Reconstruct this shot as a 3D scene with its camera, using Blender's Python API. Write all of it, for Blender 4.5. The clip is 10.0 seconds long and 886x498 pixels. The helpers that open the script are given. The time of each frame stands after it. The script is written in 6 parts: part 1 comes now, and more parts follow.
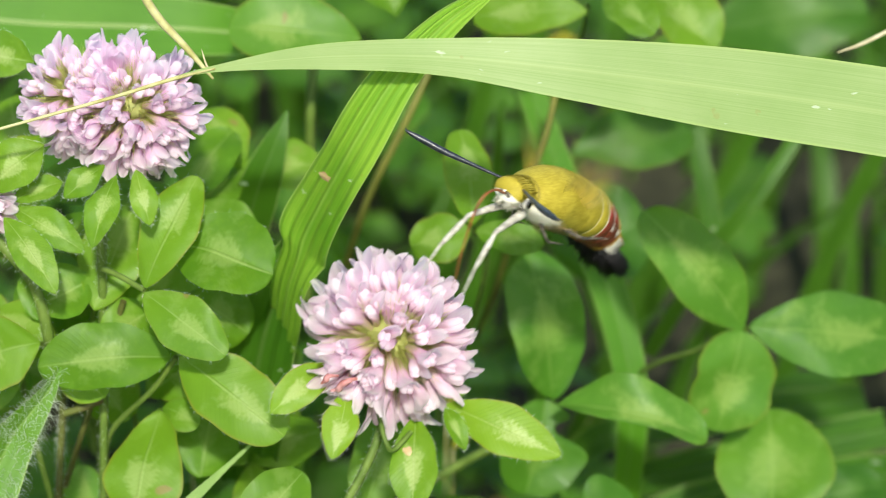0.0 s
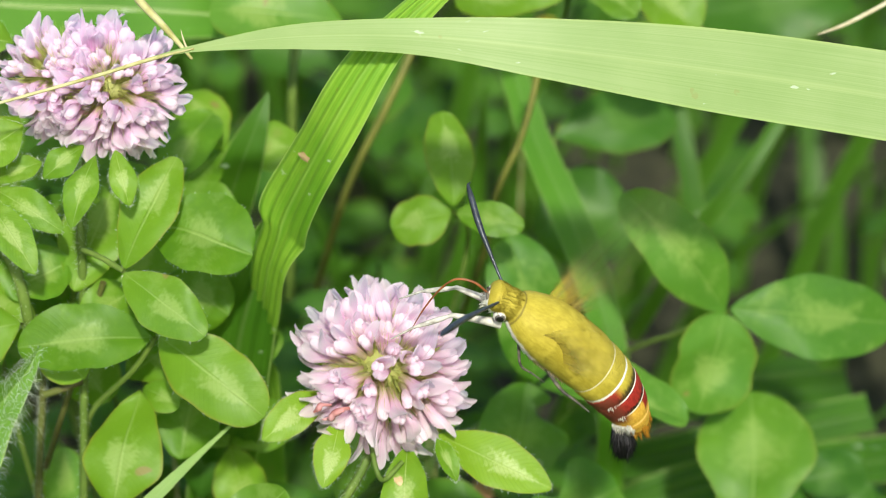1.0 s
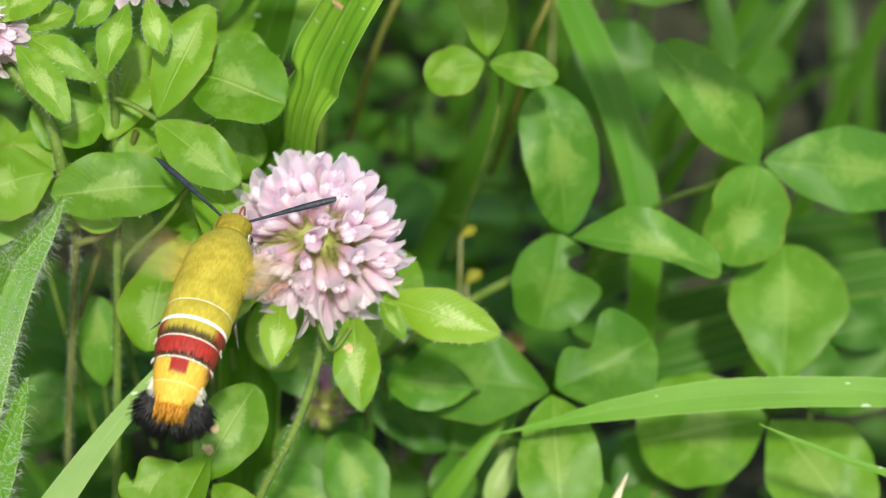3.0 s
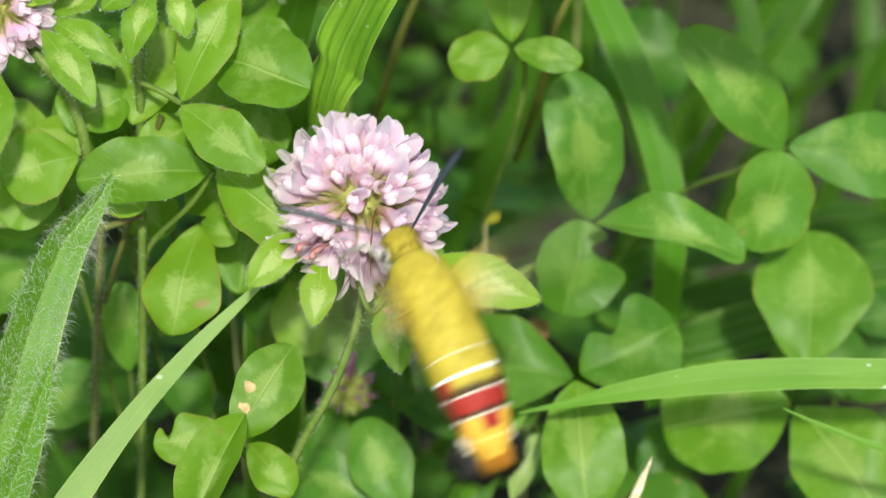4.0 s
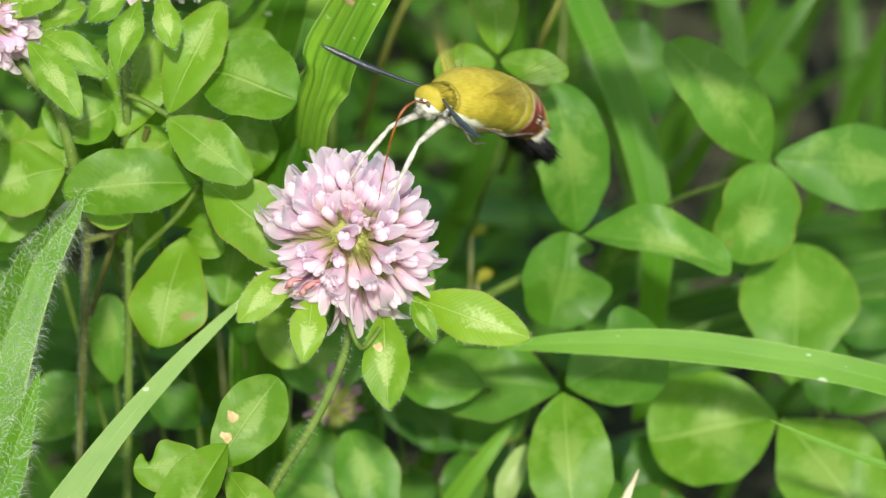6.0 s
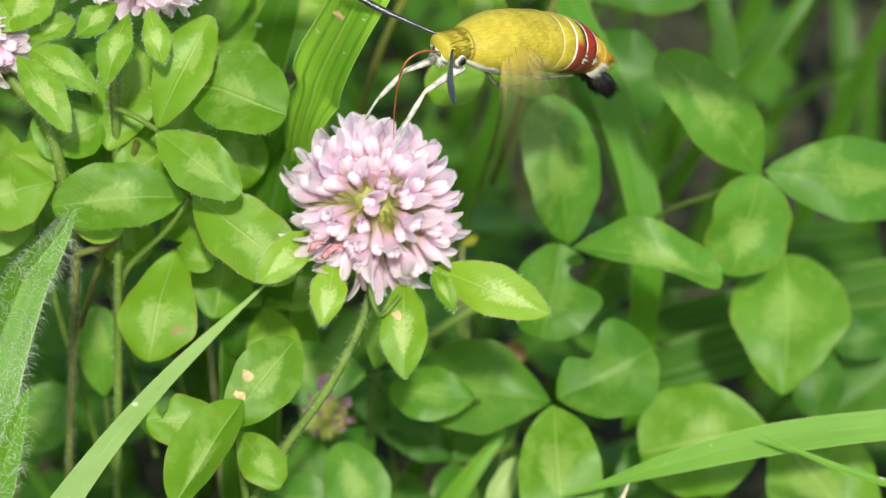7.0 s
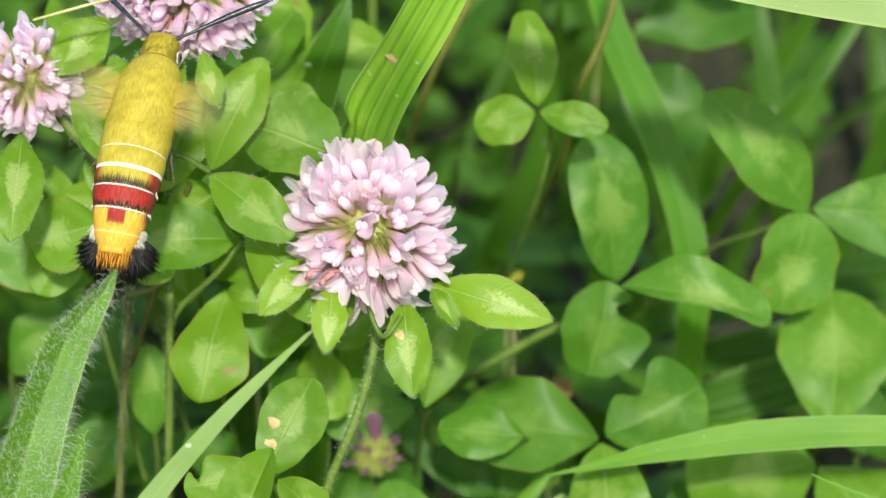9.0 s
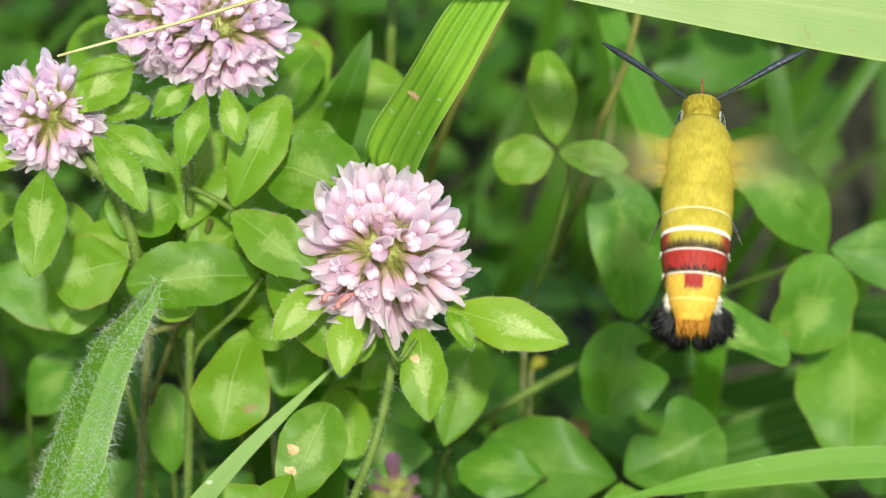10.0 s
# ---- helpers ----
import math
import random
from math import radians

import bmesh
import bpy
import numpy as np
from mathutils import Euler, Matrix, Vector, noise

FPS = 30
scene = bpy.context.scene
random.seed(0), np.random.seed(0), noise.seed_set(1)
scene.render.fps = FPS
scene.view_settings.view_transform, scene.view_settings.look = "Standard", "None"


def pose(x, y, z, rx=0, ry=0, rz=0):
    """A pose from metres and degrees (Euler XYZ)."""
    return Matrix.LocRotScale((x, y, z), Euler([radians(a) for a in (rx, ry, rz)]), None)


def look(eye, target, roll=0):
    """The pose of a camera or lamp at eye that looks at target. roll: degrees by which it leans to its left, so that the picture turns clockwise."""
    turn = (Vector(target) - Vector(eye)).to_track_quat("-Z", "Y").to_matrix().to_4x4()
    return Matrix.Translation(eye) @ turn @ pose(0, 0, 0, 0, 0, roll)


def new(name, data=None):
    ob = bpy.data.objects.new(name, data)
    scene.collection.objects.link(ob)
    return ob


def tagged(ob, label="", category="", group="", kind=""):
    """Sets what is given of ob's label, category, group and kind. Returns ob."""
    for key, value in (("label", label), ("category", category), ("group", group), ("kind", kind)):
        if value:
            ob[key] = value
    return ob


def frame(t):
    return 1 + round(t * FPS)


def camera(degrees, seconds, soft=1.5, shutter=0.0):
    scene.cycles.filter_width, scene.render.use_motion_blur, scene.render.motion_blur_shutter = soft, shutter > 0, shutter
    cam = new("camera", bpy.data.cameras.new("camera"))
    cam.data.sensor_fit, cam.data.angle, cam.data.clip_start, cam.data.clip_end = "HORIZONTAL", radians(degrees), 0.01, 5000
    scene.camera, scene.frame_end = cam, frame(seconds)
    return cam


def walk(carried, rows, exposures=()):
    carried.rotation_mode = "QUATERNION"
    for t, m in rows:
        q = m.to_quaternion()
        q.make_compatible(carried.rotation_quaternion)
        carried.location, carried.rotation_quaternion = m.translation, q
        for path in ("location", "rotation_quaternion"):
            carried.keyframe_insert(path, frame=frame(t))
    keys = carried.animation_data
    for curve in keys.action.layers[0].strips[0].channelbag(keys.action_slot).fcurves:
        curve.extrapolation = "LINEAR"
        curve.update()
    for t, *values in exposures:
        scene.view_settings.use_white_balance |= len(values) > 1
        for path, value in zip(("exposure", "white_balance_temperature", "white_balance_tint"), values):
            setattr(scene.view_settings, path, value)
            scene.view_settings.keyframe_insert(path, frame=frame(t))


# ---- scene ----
cam = camera(20, 10.0, soft=0.8, shutter=0.5)
cam.data.dof.use_dof = True
cam.data.dof.focus_distance = 0.361
cam.data.dof.aperture_fstop = 20.0

PATH = [
    (0.0, pose(-0.00100, -0.31603, 0.38756, 61.122, -0.451, -0.860)),
    (0.5, pose(0.00164, -0.31693, 0.38660, 61.131, -0.377, -0.825)),
    (1.0, pose(0.00128, -0.31725, 0.38556, 61.040, -0.520, -0.959)),
    (1.5, pose(0.00041, -0.31737, 0.38517, 60.453, -0.650, -1.080)),
    (2.0, pose(0.00107, -0.31700, 0.38486, 59.296, -0.578, -0.882)),
    (2.5, pose(0.00140, -0.31667, 0.38425, 58.529, -0.403, -0.510)),
    (3.0, pose(-0.00044, -0.31749, 0.38320, 57.933, -0.405, -0.437)),
    (3.2, pose(-0.00034, -0.31784, 0.38288, 57.959, -0.345, -0.338)),
    (4.3, pose(0.00021, -0.31976, 0.38108, 57.900, -0.053, 0.146)),
    (4.5, pose(0.00031, -0.32011, 0.38075, 57.892, -0.071, 0.119)),
    (5.0, pose(-0.00011, -0.32082, 0.37975, 58.203, -0.133, -0.096)),
    (5.2, pose(-0.00023, -0.32060, 0.37993, 58.212, -0.188, -0.175)),
    (6.3, pose(-0.00087, -0.31936, 0.38094, 58.330, -0.313, -0.328)),
    (6.5, pose(-0.00099, -0.31914, 0.38112, 58.301, -0.352, -0.381)),
    (7.0, pose(0.00002, -0.31670, 0.38402, 58.006, -0.379, -0.349)),
    (7.5, pose(-0.00047, -0.31545, 0.38510, 58.076, -0.348, -0.579)),
    (8.0, pose(-0.00055, -0.31514, 0.38690, 57.838, -0.435, -0.488)),
    (8.5, pose(-0.00163, -0.31405, 0.38978, 57.491, -0.174, -0.274)),
    (9.0, pose(-0.00515, -0.31499, 0.38852, 58.230, -0.083, -0.055)),
    (9.5, pose(-0.00797, -0.31645, 0.38665, 59.254, -0.056, 0.077)),
    (10.0, pose(-0.00868, -0.31744, 0.38570, 59.633, -0.182, -0.058)),
]
EXPOSURES = [(0.0, 0.33, 6500, 6.5), (2.0, 0.31, 6500, 6.5), (4.5, 0.36, 6500, 6.5), (8.0, 0.38, 6500, 6.5), (10.0, 0.34, 6500, 6.5)]
walk(cam, PATH, EXPOSURES)

from mathutils.bvhtree import BVHTree

# ---- light ----
SUN_FROM = Vector((0.05, -0.72, 0.69)).normalized()
world = bpy.data.worlds.new("sky")
scene.world = world
world.use_nodes = True
wn = world.node_tree.nodes
sky = wn.new("ShaderNodeTexSky")
sky.sky_type = "NISHITA"
sky.sun_disc = False
sky.air_density, sky.dust_density, sky.ozone_density = 1.0, 2.0, 1.0
sky.sun_elevation = math.asin(SUN_FROM.z)
sky.sun_rotation = math.atan2(SUN_FROM.x, SUN_FROM.y)
wn["Background"].inputs["Strength"].default_value = 0.15
world.node_tree.links.new(sky.outputs[0], wn["Background"].inputs["Color"])
sun = new("sun", bpy.data.lights.new("sun", "SUN"))
sun.data.energy = 4.0
sun.data.angle = radians(3.0)
sun.data.color = (1.0, 0.96, 0.84)
sun.matrix_world = look(SUN_FROM * 5, (0, 0, 0))


# ---- materials ----
class Nodes:
    """A material and short calls for its nodes."""

    def __init__(self, name):
        self.mat = bpy.data.materials.new(name)
        self.mat.use_nodes = True
        self.tree = self.mat.node_tree
        self.bsdf = self.tree.nodes["Principled BSDF"]
        self.out = self.tree.nodes["Material Output"]

    def link(self, a, b):
        self.tree.links.new(a, b)

    def put(self, socket, value):
        if isinstance(value, bpy.types.NodeSocket):
            self.link(value, socket)
        else:
            socket.default_value = value

    def math(self, op, a, b=0.0, c=0.0, clamp=False):
        n = self.tree.nodes.new("ShaderNodeMath")
        n.operation, n.use_clamp = op, clamp
        for s, v in zip(n.inputs, (a, b, c)):
            self.put(s, v)
        return n.outputs[0]

    def step(self, x, lo, hi):
        n = self.tree.nodes.new("ShaderNodeMapRange")
        n.interpolation_type = "SMOOTHSTEP"
        self.put(n.inputs["Value"], x)
        n.inputs["From Min"].default_value, n.inputs["From Max"].default_value = lo, hi
        return n.outputs["Result"]

    def mix(self, f, a, b, mode="MIX"):
        n = self.tree.nodes.new("ShaderNodeMix")
        n.data_type, n.blend_type = "RGBA", mode
        self.put(n.inputs[0], f)
        for i, v in ((6, a), (7, b)):
            self.put(n.inputs[i], v if isinstance(v, bpy.types.NodeSocket) else (*v, 1.0))
        return n.outputs[2]

    def noise(self, scale, detail=3.0, vector=None, rough=0.55):
        n = self.tree.nodes.new("ShaderNodeTexNoise")
        n.inputs["Scale"].default_value, n.inputs["Detail"].default_value = scale, detail
        n.inputs["Roughness"].default_value = rough
        if vector is not None:
            self.link(vector, n.inputs["Vector"])
        return n.outputs["Fac"]

    def coords(self, kind="Object"):
        return self.tree.nodes.new("ShaderNodeTexCoord").outputs[kind]

    def scaled(self, vector, sx, sy, sz):
        n = self.tree.nodes.new("ShaderNodeMapping")
        self.link(vector, n.inputs["Vector"])
        n.inputs["Scale"].default_value = (sx, sy, sz)
        return n.outputs[0]

    def uv(self):
        n = self.tree.nodes.new("ShaderNodeSeparateXYZ")
        self.link(self.coords("UV"), n.inputs[0])
        return n.outputs[0], n.outputs[1]

    def rand(self, island=False):
        if island:
            return self.tree.nodes.new("ShaderNodeNewGeometry").outputs["Random Per Island"]
        return self.tree.nodes.new("ShaderNodeObjectInfo").outputs["Random"]

    def bump(self, height, strength, distance):
        n = self.tree.nodes.new("ShaderNodeBump")
        n.inputs["Strength"].default_value, n.inputs["Distance"].default_value = strength, distance
        self.link(height, n.inputs["Height"])
        self.link(n.outputs[0], self.bsdf.inputs["Normal"])
        return n.outputs[0]

    def done(self, colour, rough=0.5, through_colour=None, through_part=0.0, specular=0.4, metal=0.0):
        self.put(self.bsdf.inputs["Base Color"], colour if isinstance(colour, bpy.types.NodeSocket) else (*colour, 1.0))
        self.put(self.bsdf.inputs["Roughness"], rough)
        self.put(self.bsdf.inputs["Specular IOR Level"], specular)
        self.put(self.bsdf.inputs["Metallic"], metal)
        if through_part:
            t = self.tree.nodes.new("ShaderNodeBsdfTranslucent")
            c = through_colour if through_colour is not None else colour
            self.put(t.inputs["Color"], c if isinstance(c, bpy.types.NodeSocket) else (*c, 1.0))
            m = self.tree.nodes.new("ShaderNodeMixShader")
            m.inputs[0].default_value = through_part
            self.link(self.bsdf.outputs[0], m.inputs[1])
            self.link(t.outputs[0], m.inputs[2])
            self.link(m.outputs[0], self.out.inputs["Surface"])
        return self.mat


def leaf_material(name, dark, light, pale, mark, veins, island=False, lines=0.13, edge=(0.45, 1.0), mottling=0.22):
    """A clover leaflet: midrib, side veins, a pale mark in the middle."""
    k = Nodes(name)
    x, v = k.uv()
    u = k.math("ABSOLUTE", k.math("MULTIPLY_ADD", x, 2.0, -1.0))
    ob = k.coords("Object")
    big = k.noise(110.0, 3.0, ob)
    fine = k.noise(900.0, 3.0, ob)
    r = k.rand(island)
    wave = k.math("SINE", k.math("MULTIPLY", k.math("SUBTRACT", v, k.math("MULTIPLY", u, 0.22)), veins))
    tone = k.math("ADD", k.math("MULTIPLY", big, 0.7), k.math("MULTIPLY", r, 0.5))
    col = k.mix(k.step(tone, 0.25, 1.0), dark, light)
    col = k.mix(k.math("MULTIPLY", k.step(fine, 0.45, 0.8), 0.35), col, light)
    mottle = k.step(k.noise(260.0, 4.0, ob, 0.65), 0.48, 0.72)
    col = k.mix(k.math("MULTIPLY", mottle, mottling), col, pale)
    # pale mark
    ey = k.math("POWER", k.math("DIVIDE", k.math("ADD", k.math("SUBTRACT", v, k.math("MULTIPLY_ADD", r, 0.20, 0.52)), k.math("MULTIPLY", u, 0.34)), 0.22), 2.0)
    ex = k.math("POWER", k.math("DIVIDE", u, 0.50), 2.0)
    e = k.math("ADD", k.math("ADD", ey, ex), k.math("MULTIPLY_ADD", big, 1.5, -0.75))
    feather = k.noise(1.0, 2.0, k.scaled(k.coords("UV"), 9.0, 26.0, 1.0))
    e = k.math("ADD", e, k.math("MULTIPLY_ADD", feather, 1.7, -0.85))
    patch = k.math("SUBTRACT", 1.0, k.step(e, *edge))
    amount = k.math("MULTIPLY", patch, k.math("MULTIPLY_ADD", r, 0.4 * mark, 0.7 * mark))
    col = k.mix(amount, col, pale)
    # veins and midrib
    rib = k.math("SUBTRACT", 1.0, k.step(u, 0.015, 0.05))
    col = k.mix(k.math("MULTIPLY", rib, 0.4), col, pale)
    line = k.step(wave, 0.55, 1.0)
    col = k.mix(k.math("MULTIPLY", line, lines), col, dark)
    # yellowed, reddish rim on some
    rim = k.math("MULTIPLY", k.step(u, 0.9, 1.0), k.step(k.math("MULTIPLY", r, 1.0), 0.45, 0.8))
    col = k.mix(k.math("MULTIPLY", rim, 0.5), col, (0.30, 0.22, 0.03))
    # small brown spots
    spot = k.math("MULTIPLY", k.step(k.noise(210.0, 1.0, ob), 0.73, 0.76), k.step(r, 0.5, 0.6))
    col = k.mix(k.math("MULTIPLY", spot, 0.7), col, (0.32, 0.20, 0.08))
    h = k.math("SUBTRACT", k.math("MULTIPLY", fine, 0.3), k.math("MULTIPLY", line, 1.3 * lines))
    k.bump(k.math("SUBTRACT", h, k.math("MULTIPLY", rib, 0.8)), 0.5, 0.0002)
    thr = k.mix(0.55, col, (0.315, 0.52, 0.015))
    return k.done(col, k.math("MULTIPLY_ADD", fine, 0.25, 0.33), thr, 0.45, 0.32)


def blade_material(name, dark, light, ribs, pale_rib=0.3, blotch=0.3, brown=0.0, lines=0.22, relief=0.15):
    """A grass blade: lines that run along it, a pale midrib, blotches."""
    k = Nodes(name)
    x, v = k.uv()
    u = k.math("ABSOLUTE", k.math("MULTIPLY_ADD", x, 2.0, -1.0))
    ob = k.coords("Object")
    big = k.noise(60.0, 4.0, ob)
    streak = k.noise(1.0, 3.0, k.scaled(k.coords("UV"), 60.0, 2.5, 1.0))
    wave = k.math("SINE", k.math("MULTIPLY", x, ribs))
    col = k.mix(k.step(k.math("ADD", k.math("MULTIPLY", big, blotch), k.math("MULTIPLY", streak, 1.0 - blotch)), 0.28, 0.72), dark, light)
    col = k.mix(k.math("MULTIPLY", k.step(wave, 0.2, 1.0), lines), col, dark)
    rib = k.math("SUBTRACT", 1.0, k.step(u, 0.02, 0.09))
    col = k.mix(k.math("MULTIPLY", rib, pale_rib), col, (0.45, 0.55, 0.22))
    col = k.mix(k.math("MULTIPLY", k.step(u, 0.93, 0.99), 0.6), col, (0.42, 0.55, 0.16))
    scar = k.math("MULTIPLY", k.step(k.noise(620.0, 3.0, k.scaled(ob, 0.35, 1.0, 1.0)), 0.70, 0.74), 0.75)
    col = k.mix(scar, col, (0.62, 0.70, 0.50))
    if brown:
        dry = k.math("MULTIPLY", k.step(k.noise(420.0, 2.0, ob), 0.70, 0.75), brown)
        col = k.mix(dry, col, (0.30, 0.16, 0.04))
    k.bump(k.math("ADD", wave, k.math("MULTIPLY", streak, 2.0)), relief, 0.0002)
    return k.done(col, 0.45, k.mix(0.5, col, (0.38, 0.54, 0.02)), 0.36, 0.3)


def plain_material(name, a, b, scale, rough=0.6, bump=0.0003, through_part=0.0, specular=0.3, island=False):
    """Two tones in a noise, with relief."""
    k = Nodes(name)
    n = k.noise(scale, 4.0, k.coords("Object"))
    f = k.step(n, 0.3, 0.7)
    if island:
        f = k.math("ADD", k.math("MULTIPLY", f, 0.4), k.math("MULTIPLY", k.rand(True), 0.6))
    col = k.mix(f, a, b)
    if bump:
        k.bump(n, 0.6, bump)
    return k.done(col, rough, None, through_part, specular)


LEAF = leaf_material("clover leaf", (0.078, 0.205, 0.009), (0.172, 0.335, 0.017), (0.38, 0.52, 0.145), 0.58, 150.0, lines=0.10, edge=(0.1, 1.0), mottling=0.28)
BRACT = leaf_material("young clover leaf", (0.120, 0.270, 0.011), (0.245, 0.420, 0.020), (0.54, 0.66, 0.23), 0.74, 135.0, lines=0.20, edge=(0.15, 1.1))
# Copies of one clover leaf, with sunlight and shade put into the colours.
SUN_TINT_LEAF = leaf_material("clover leaf, sunlight painted", (0.105, 0.255, 0.013), (0.215, 0.390, 0.024), (0.44, 0.58, 0.16), 0.5, 150.0, lines=0.02, edge=(0.0, 1.15))
SHADE_TINT_LEAF = leaf_material("meadow leaf", (0.062, 0.190, 0.017), (0.125, 0.295, 0.029), (0.28, 0.43, 0.09), 0.8, 110.0, lines=0.03, edge=(0.0, 1.15), mottling=0.5)
MID_TINT_LEAF = leaf_material("meadow clover leaf, half light painted", (0.070, 0.205, 0.014), (0.150, 0.325, 0.025), (0.30, 0.46, 0.10), 0.6, 110.0, lines=0.03, edge=(0.0, 1.15), mottling=0.4)
HALF_TINT_LEAF = leaf_material("clover leaf, half shade painted", (0.050, 0.158, 0.012), (0.100, 0.248, 0.020), (0.22, 0.37, 0.07), 0.5, 100.0, lines=0.03, edge=(0.0, 1.15), mottling=0.4)
DEEP_TINT_LEAF = leaf_material("meadow clover leaf, deep shade painted", (0.033, 0.118, 0.010), (0.070, 0.195, 0.016), (0.14, 0.28, 0.05), 0.4, 90.0, lines=0.02)
# Undergrowth leaf, darkened so that shade is part of its colour.
THICKET = leaf_material("thicket leaf, shade painted", (0.033, 0.112, 0.010), (0.092, 0.240, 0.019), (0.13, 0.25, 0.045), 0.3, 90.0, island=True, lines=0.03)
BLADE_PALE = blade_material("pale grass blade", (0.23, 0.355, 0.10), (0.36, 0.47, 0.185), 150.0, 0.30, 0.5, 0.25, lines=0.015, relief=0.02)
BLADE_RIB = blade_material("ribbed leaf blade", (0.120, 0.32, 0.016), (0.33, 0.55, 0.055), 37.7, 0.12, 0.6, 0.35, lines=0.40, relief=0.4)
BLADE_PALE2 = blade_material("light grass blade", (0.17, 0.31, 0.06), (0.27, 0.42, 0.115), 60.0, 0.2, 0.92, lines=0.05)
BLADE_WHITE_RIB = blade_material("grass blade with white rib", (0.07, 0.21, 0.015), (0.12, 0.30, 0.025), 90.0, 0.95, 0.6, lines=0.1)
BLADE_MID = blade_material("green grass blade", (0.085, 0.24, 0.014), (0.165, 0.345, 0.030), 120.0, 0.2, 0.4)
# Two darker copies of the grass blade, shade put into the colour.
BLADE_SHADE_TINT = blade_material("grass blade, shade painted", (0.026, 0.095, 0.006), (0.062, 0.175, 0.011), 90.0, 0.15, 0.5)
BLADE_HALF_TINT = blade_material("grass blade, half shade painted", (0.055, 0.185, 0.010), (0.105, 0.275, 0.018), 90.0, 0.15, 0.5)
BLADE_HAIRY = blade_material("hairy leaf blade", (0.060, 0.190, 0.009), (0.125, 0.290, 0.016), 30.0, 0.4, 0.6, lines=0.1)
STRAW = plain_material("dry straw", (0.31, 0.29, 0.09), (0.50, 0.48, 0.24), 300.0, 0.6, 0.0002)
STEM = plain_material("green stem", (0.085, 0.145, 0.022), (0.15, 0.225, 0.042), 250.0, 0.55, 0.0002, 0.1)
STEM_RED = plain_material("reddish stem", (0.085, 0.060, 0.022), (0.11, 0.13, 0.030), 160.0, 0.55, 0.0002)
STEM_GOLD = plain_material("yellow-olive stem", (0.095, 0.105, 0.018), (0.16, 0.165, 0.028), 120.0, 0.55, 0.0002)
STEM_OLIVE = plain_material("olive stem", (0.085, 0.095, 0.026), (0.15, 0.17, 0.045), 120.0, 0.55, 0.0002)
HAIR = plain_material("plant hair", (0.66, 0.74, 0.56), (0.84, 0.88, 0.78), 400.0, 0.5, 0.0, 0.4)
SEED = plain_material("dry spikelet", (0.42, 0.36, 0.20), (0.64, 0.58, 0.40), 500.0, 0.6, 0.0002)
CALYX = plain_material("calyx green", (0.52, 0.62, 0.12), (0.80, 0.80, 0.32), 500.0, 0.5, 0.0002, 0.5, island=True)
SOIL = plain_material("soil and litter", (0.016, 0.017, 0.009), (0.052, 0.052, 0.027), 160.0, 0.9, 0.004)


def petal_material(name, tint, deep, tip):
    """A clover floret: pale tube, pink sides, whitish tip, fine lengthwise veins."""
    k = Nodes(name)
    x, v = k.uv()
    r = k.rand()
    line = k.noise(1.0, 2.0, k.scaled(k.coords("UV"), 14.0, 1.2, 1.0))
    col = k.mix(k.step(v, 0.15, 0.52), (0.84, 0.76, 0.40), tint)
    side = k.math("ABSOLUTE", k.math("MULTIPLY_ADD", x, 2.0, -1.0))
    pinkness = k.math("MULTIPLY", k.step(line, 0.35, 0.75), k.math("MULTIPLY_ADD", r, 0.7, 0.25))
    col = k.mix(pinkness, col, deep)
    col = k.mix(k.math("MULTIPLY", k.step(side, 0.5, 1.0), 0.5), col, tip)
    col = k.mix(k.math("MULTIPLY", k.step(v, 0.72, 1.0), k.math("MULTIPLY_ADD", r, -0.5, 0.95)), col, tip)
    k.bump(line, 0.35, 0.0002)
    return k.done(col, 0.5, k.mix(0.30, col, (1.0, 0.85, 0.91)), 0.70, 0.25)


PETAL = petal_material("pale pink petal", (0.95, 0.81, 0.90), (0.86, 0.55, 0.77), (0.97, 0.93, 0.955))
PETAL_DEEP = petal_material("mauve pink petal", (0.95, 0.80, 0.925), (0.84, 0.53, 0.80), (0.99, 0.94, 0.985))
# Faded tones, darkened further to hold the shade low in the meadow.
FADED = petal_material("faded petal, darkened for shade", (0.40, 0.20, 0.30), (0.32, 0.13, 0.24), (0.48, 0.32, 0.38))
WILTED = plain_material("wilted petal", (0.46, 0.16, 0.14), (0.68, 0.36, 0.36), 500.0, 0.6, 0.0002, 0.2)


# ---- builders ----
def part(name, bm, material, parent, label="", smooth=True):
    me = bpy.data.meshes.new(name)
    if smooth:
        for f in bm.faces:
            f.smooth = True
    bm.to_mesh(me)
    bm.free()
    me.materials.append(material)
    ob = new(name, me)
    ob.parent = parent
    if label:
        ob["label"] = label
    return ob


def thing(name, at, label, category, group="", kind=""):
    ob = new(name)
    ob.empty_display_size = 0.005
    ob.location = at
    return tagged(ob, label, category, group, kind)


def spline(points, n):
    """A smooth line through points; each may carry further values."""
    p = [np.array(q, float) for q in points]
    p = [2 * p[0] - p[1], *p, 2 * p[-1] - p[-2]]
    out = []
    for i in range(n + 1):
        s = i / n * (len(p) - 3)
        k = min(int(s), len(p) - 4)
        t = s - k
        a, b, c, d = p[k:k + 4]
        out.append(0.5 * (2 * b + (c - a) * t + (2 * a - 5 * b + 4 * c - d) * t * t + (3 * b - a - 3 * c + d) * t ** 3))
    return out


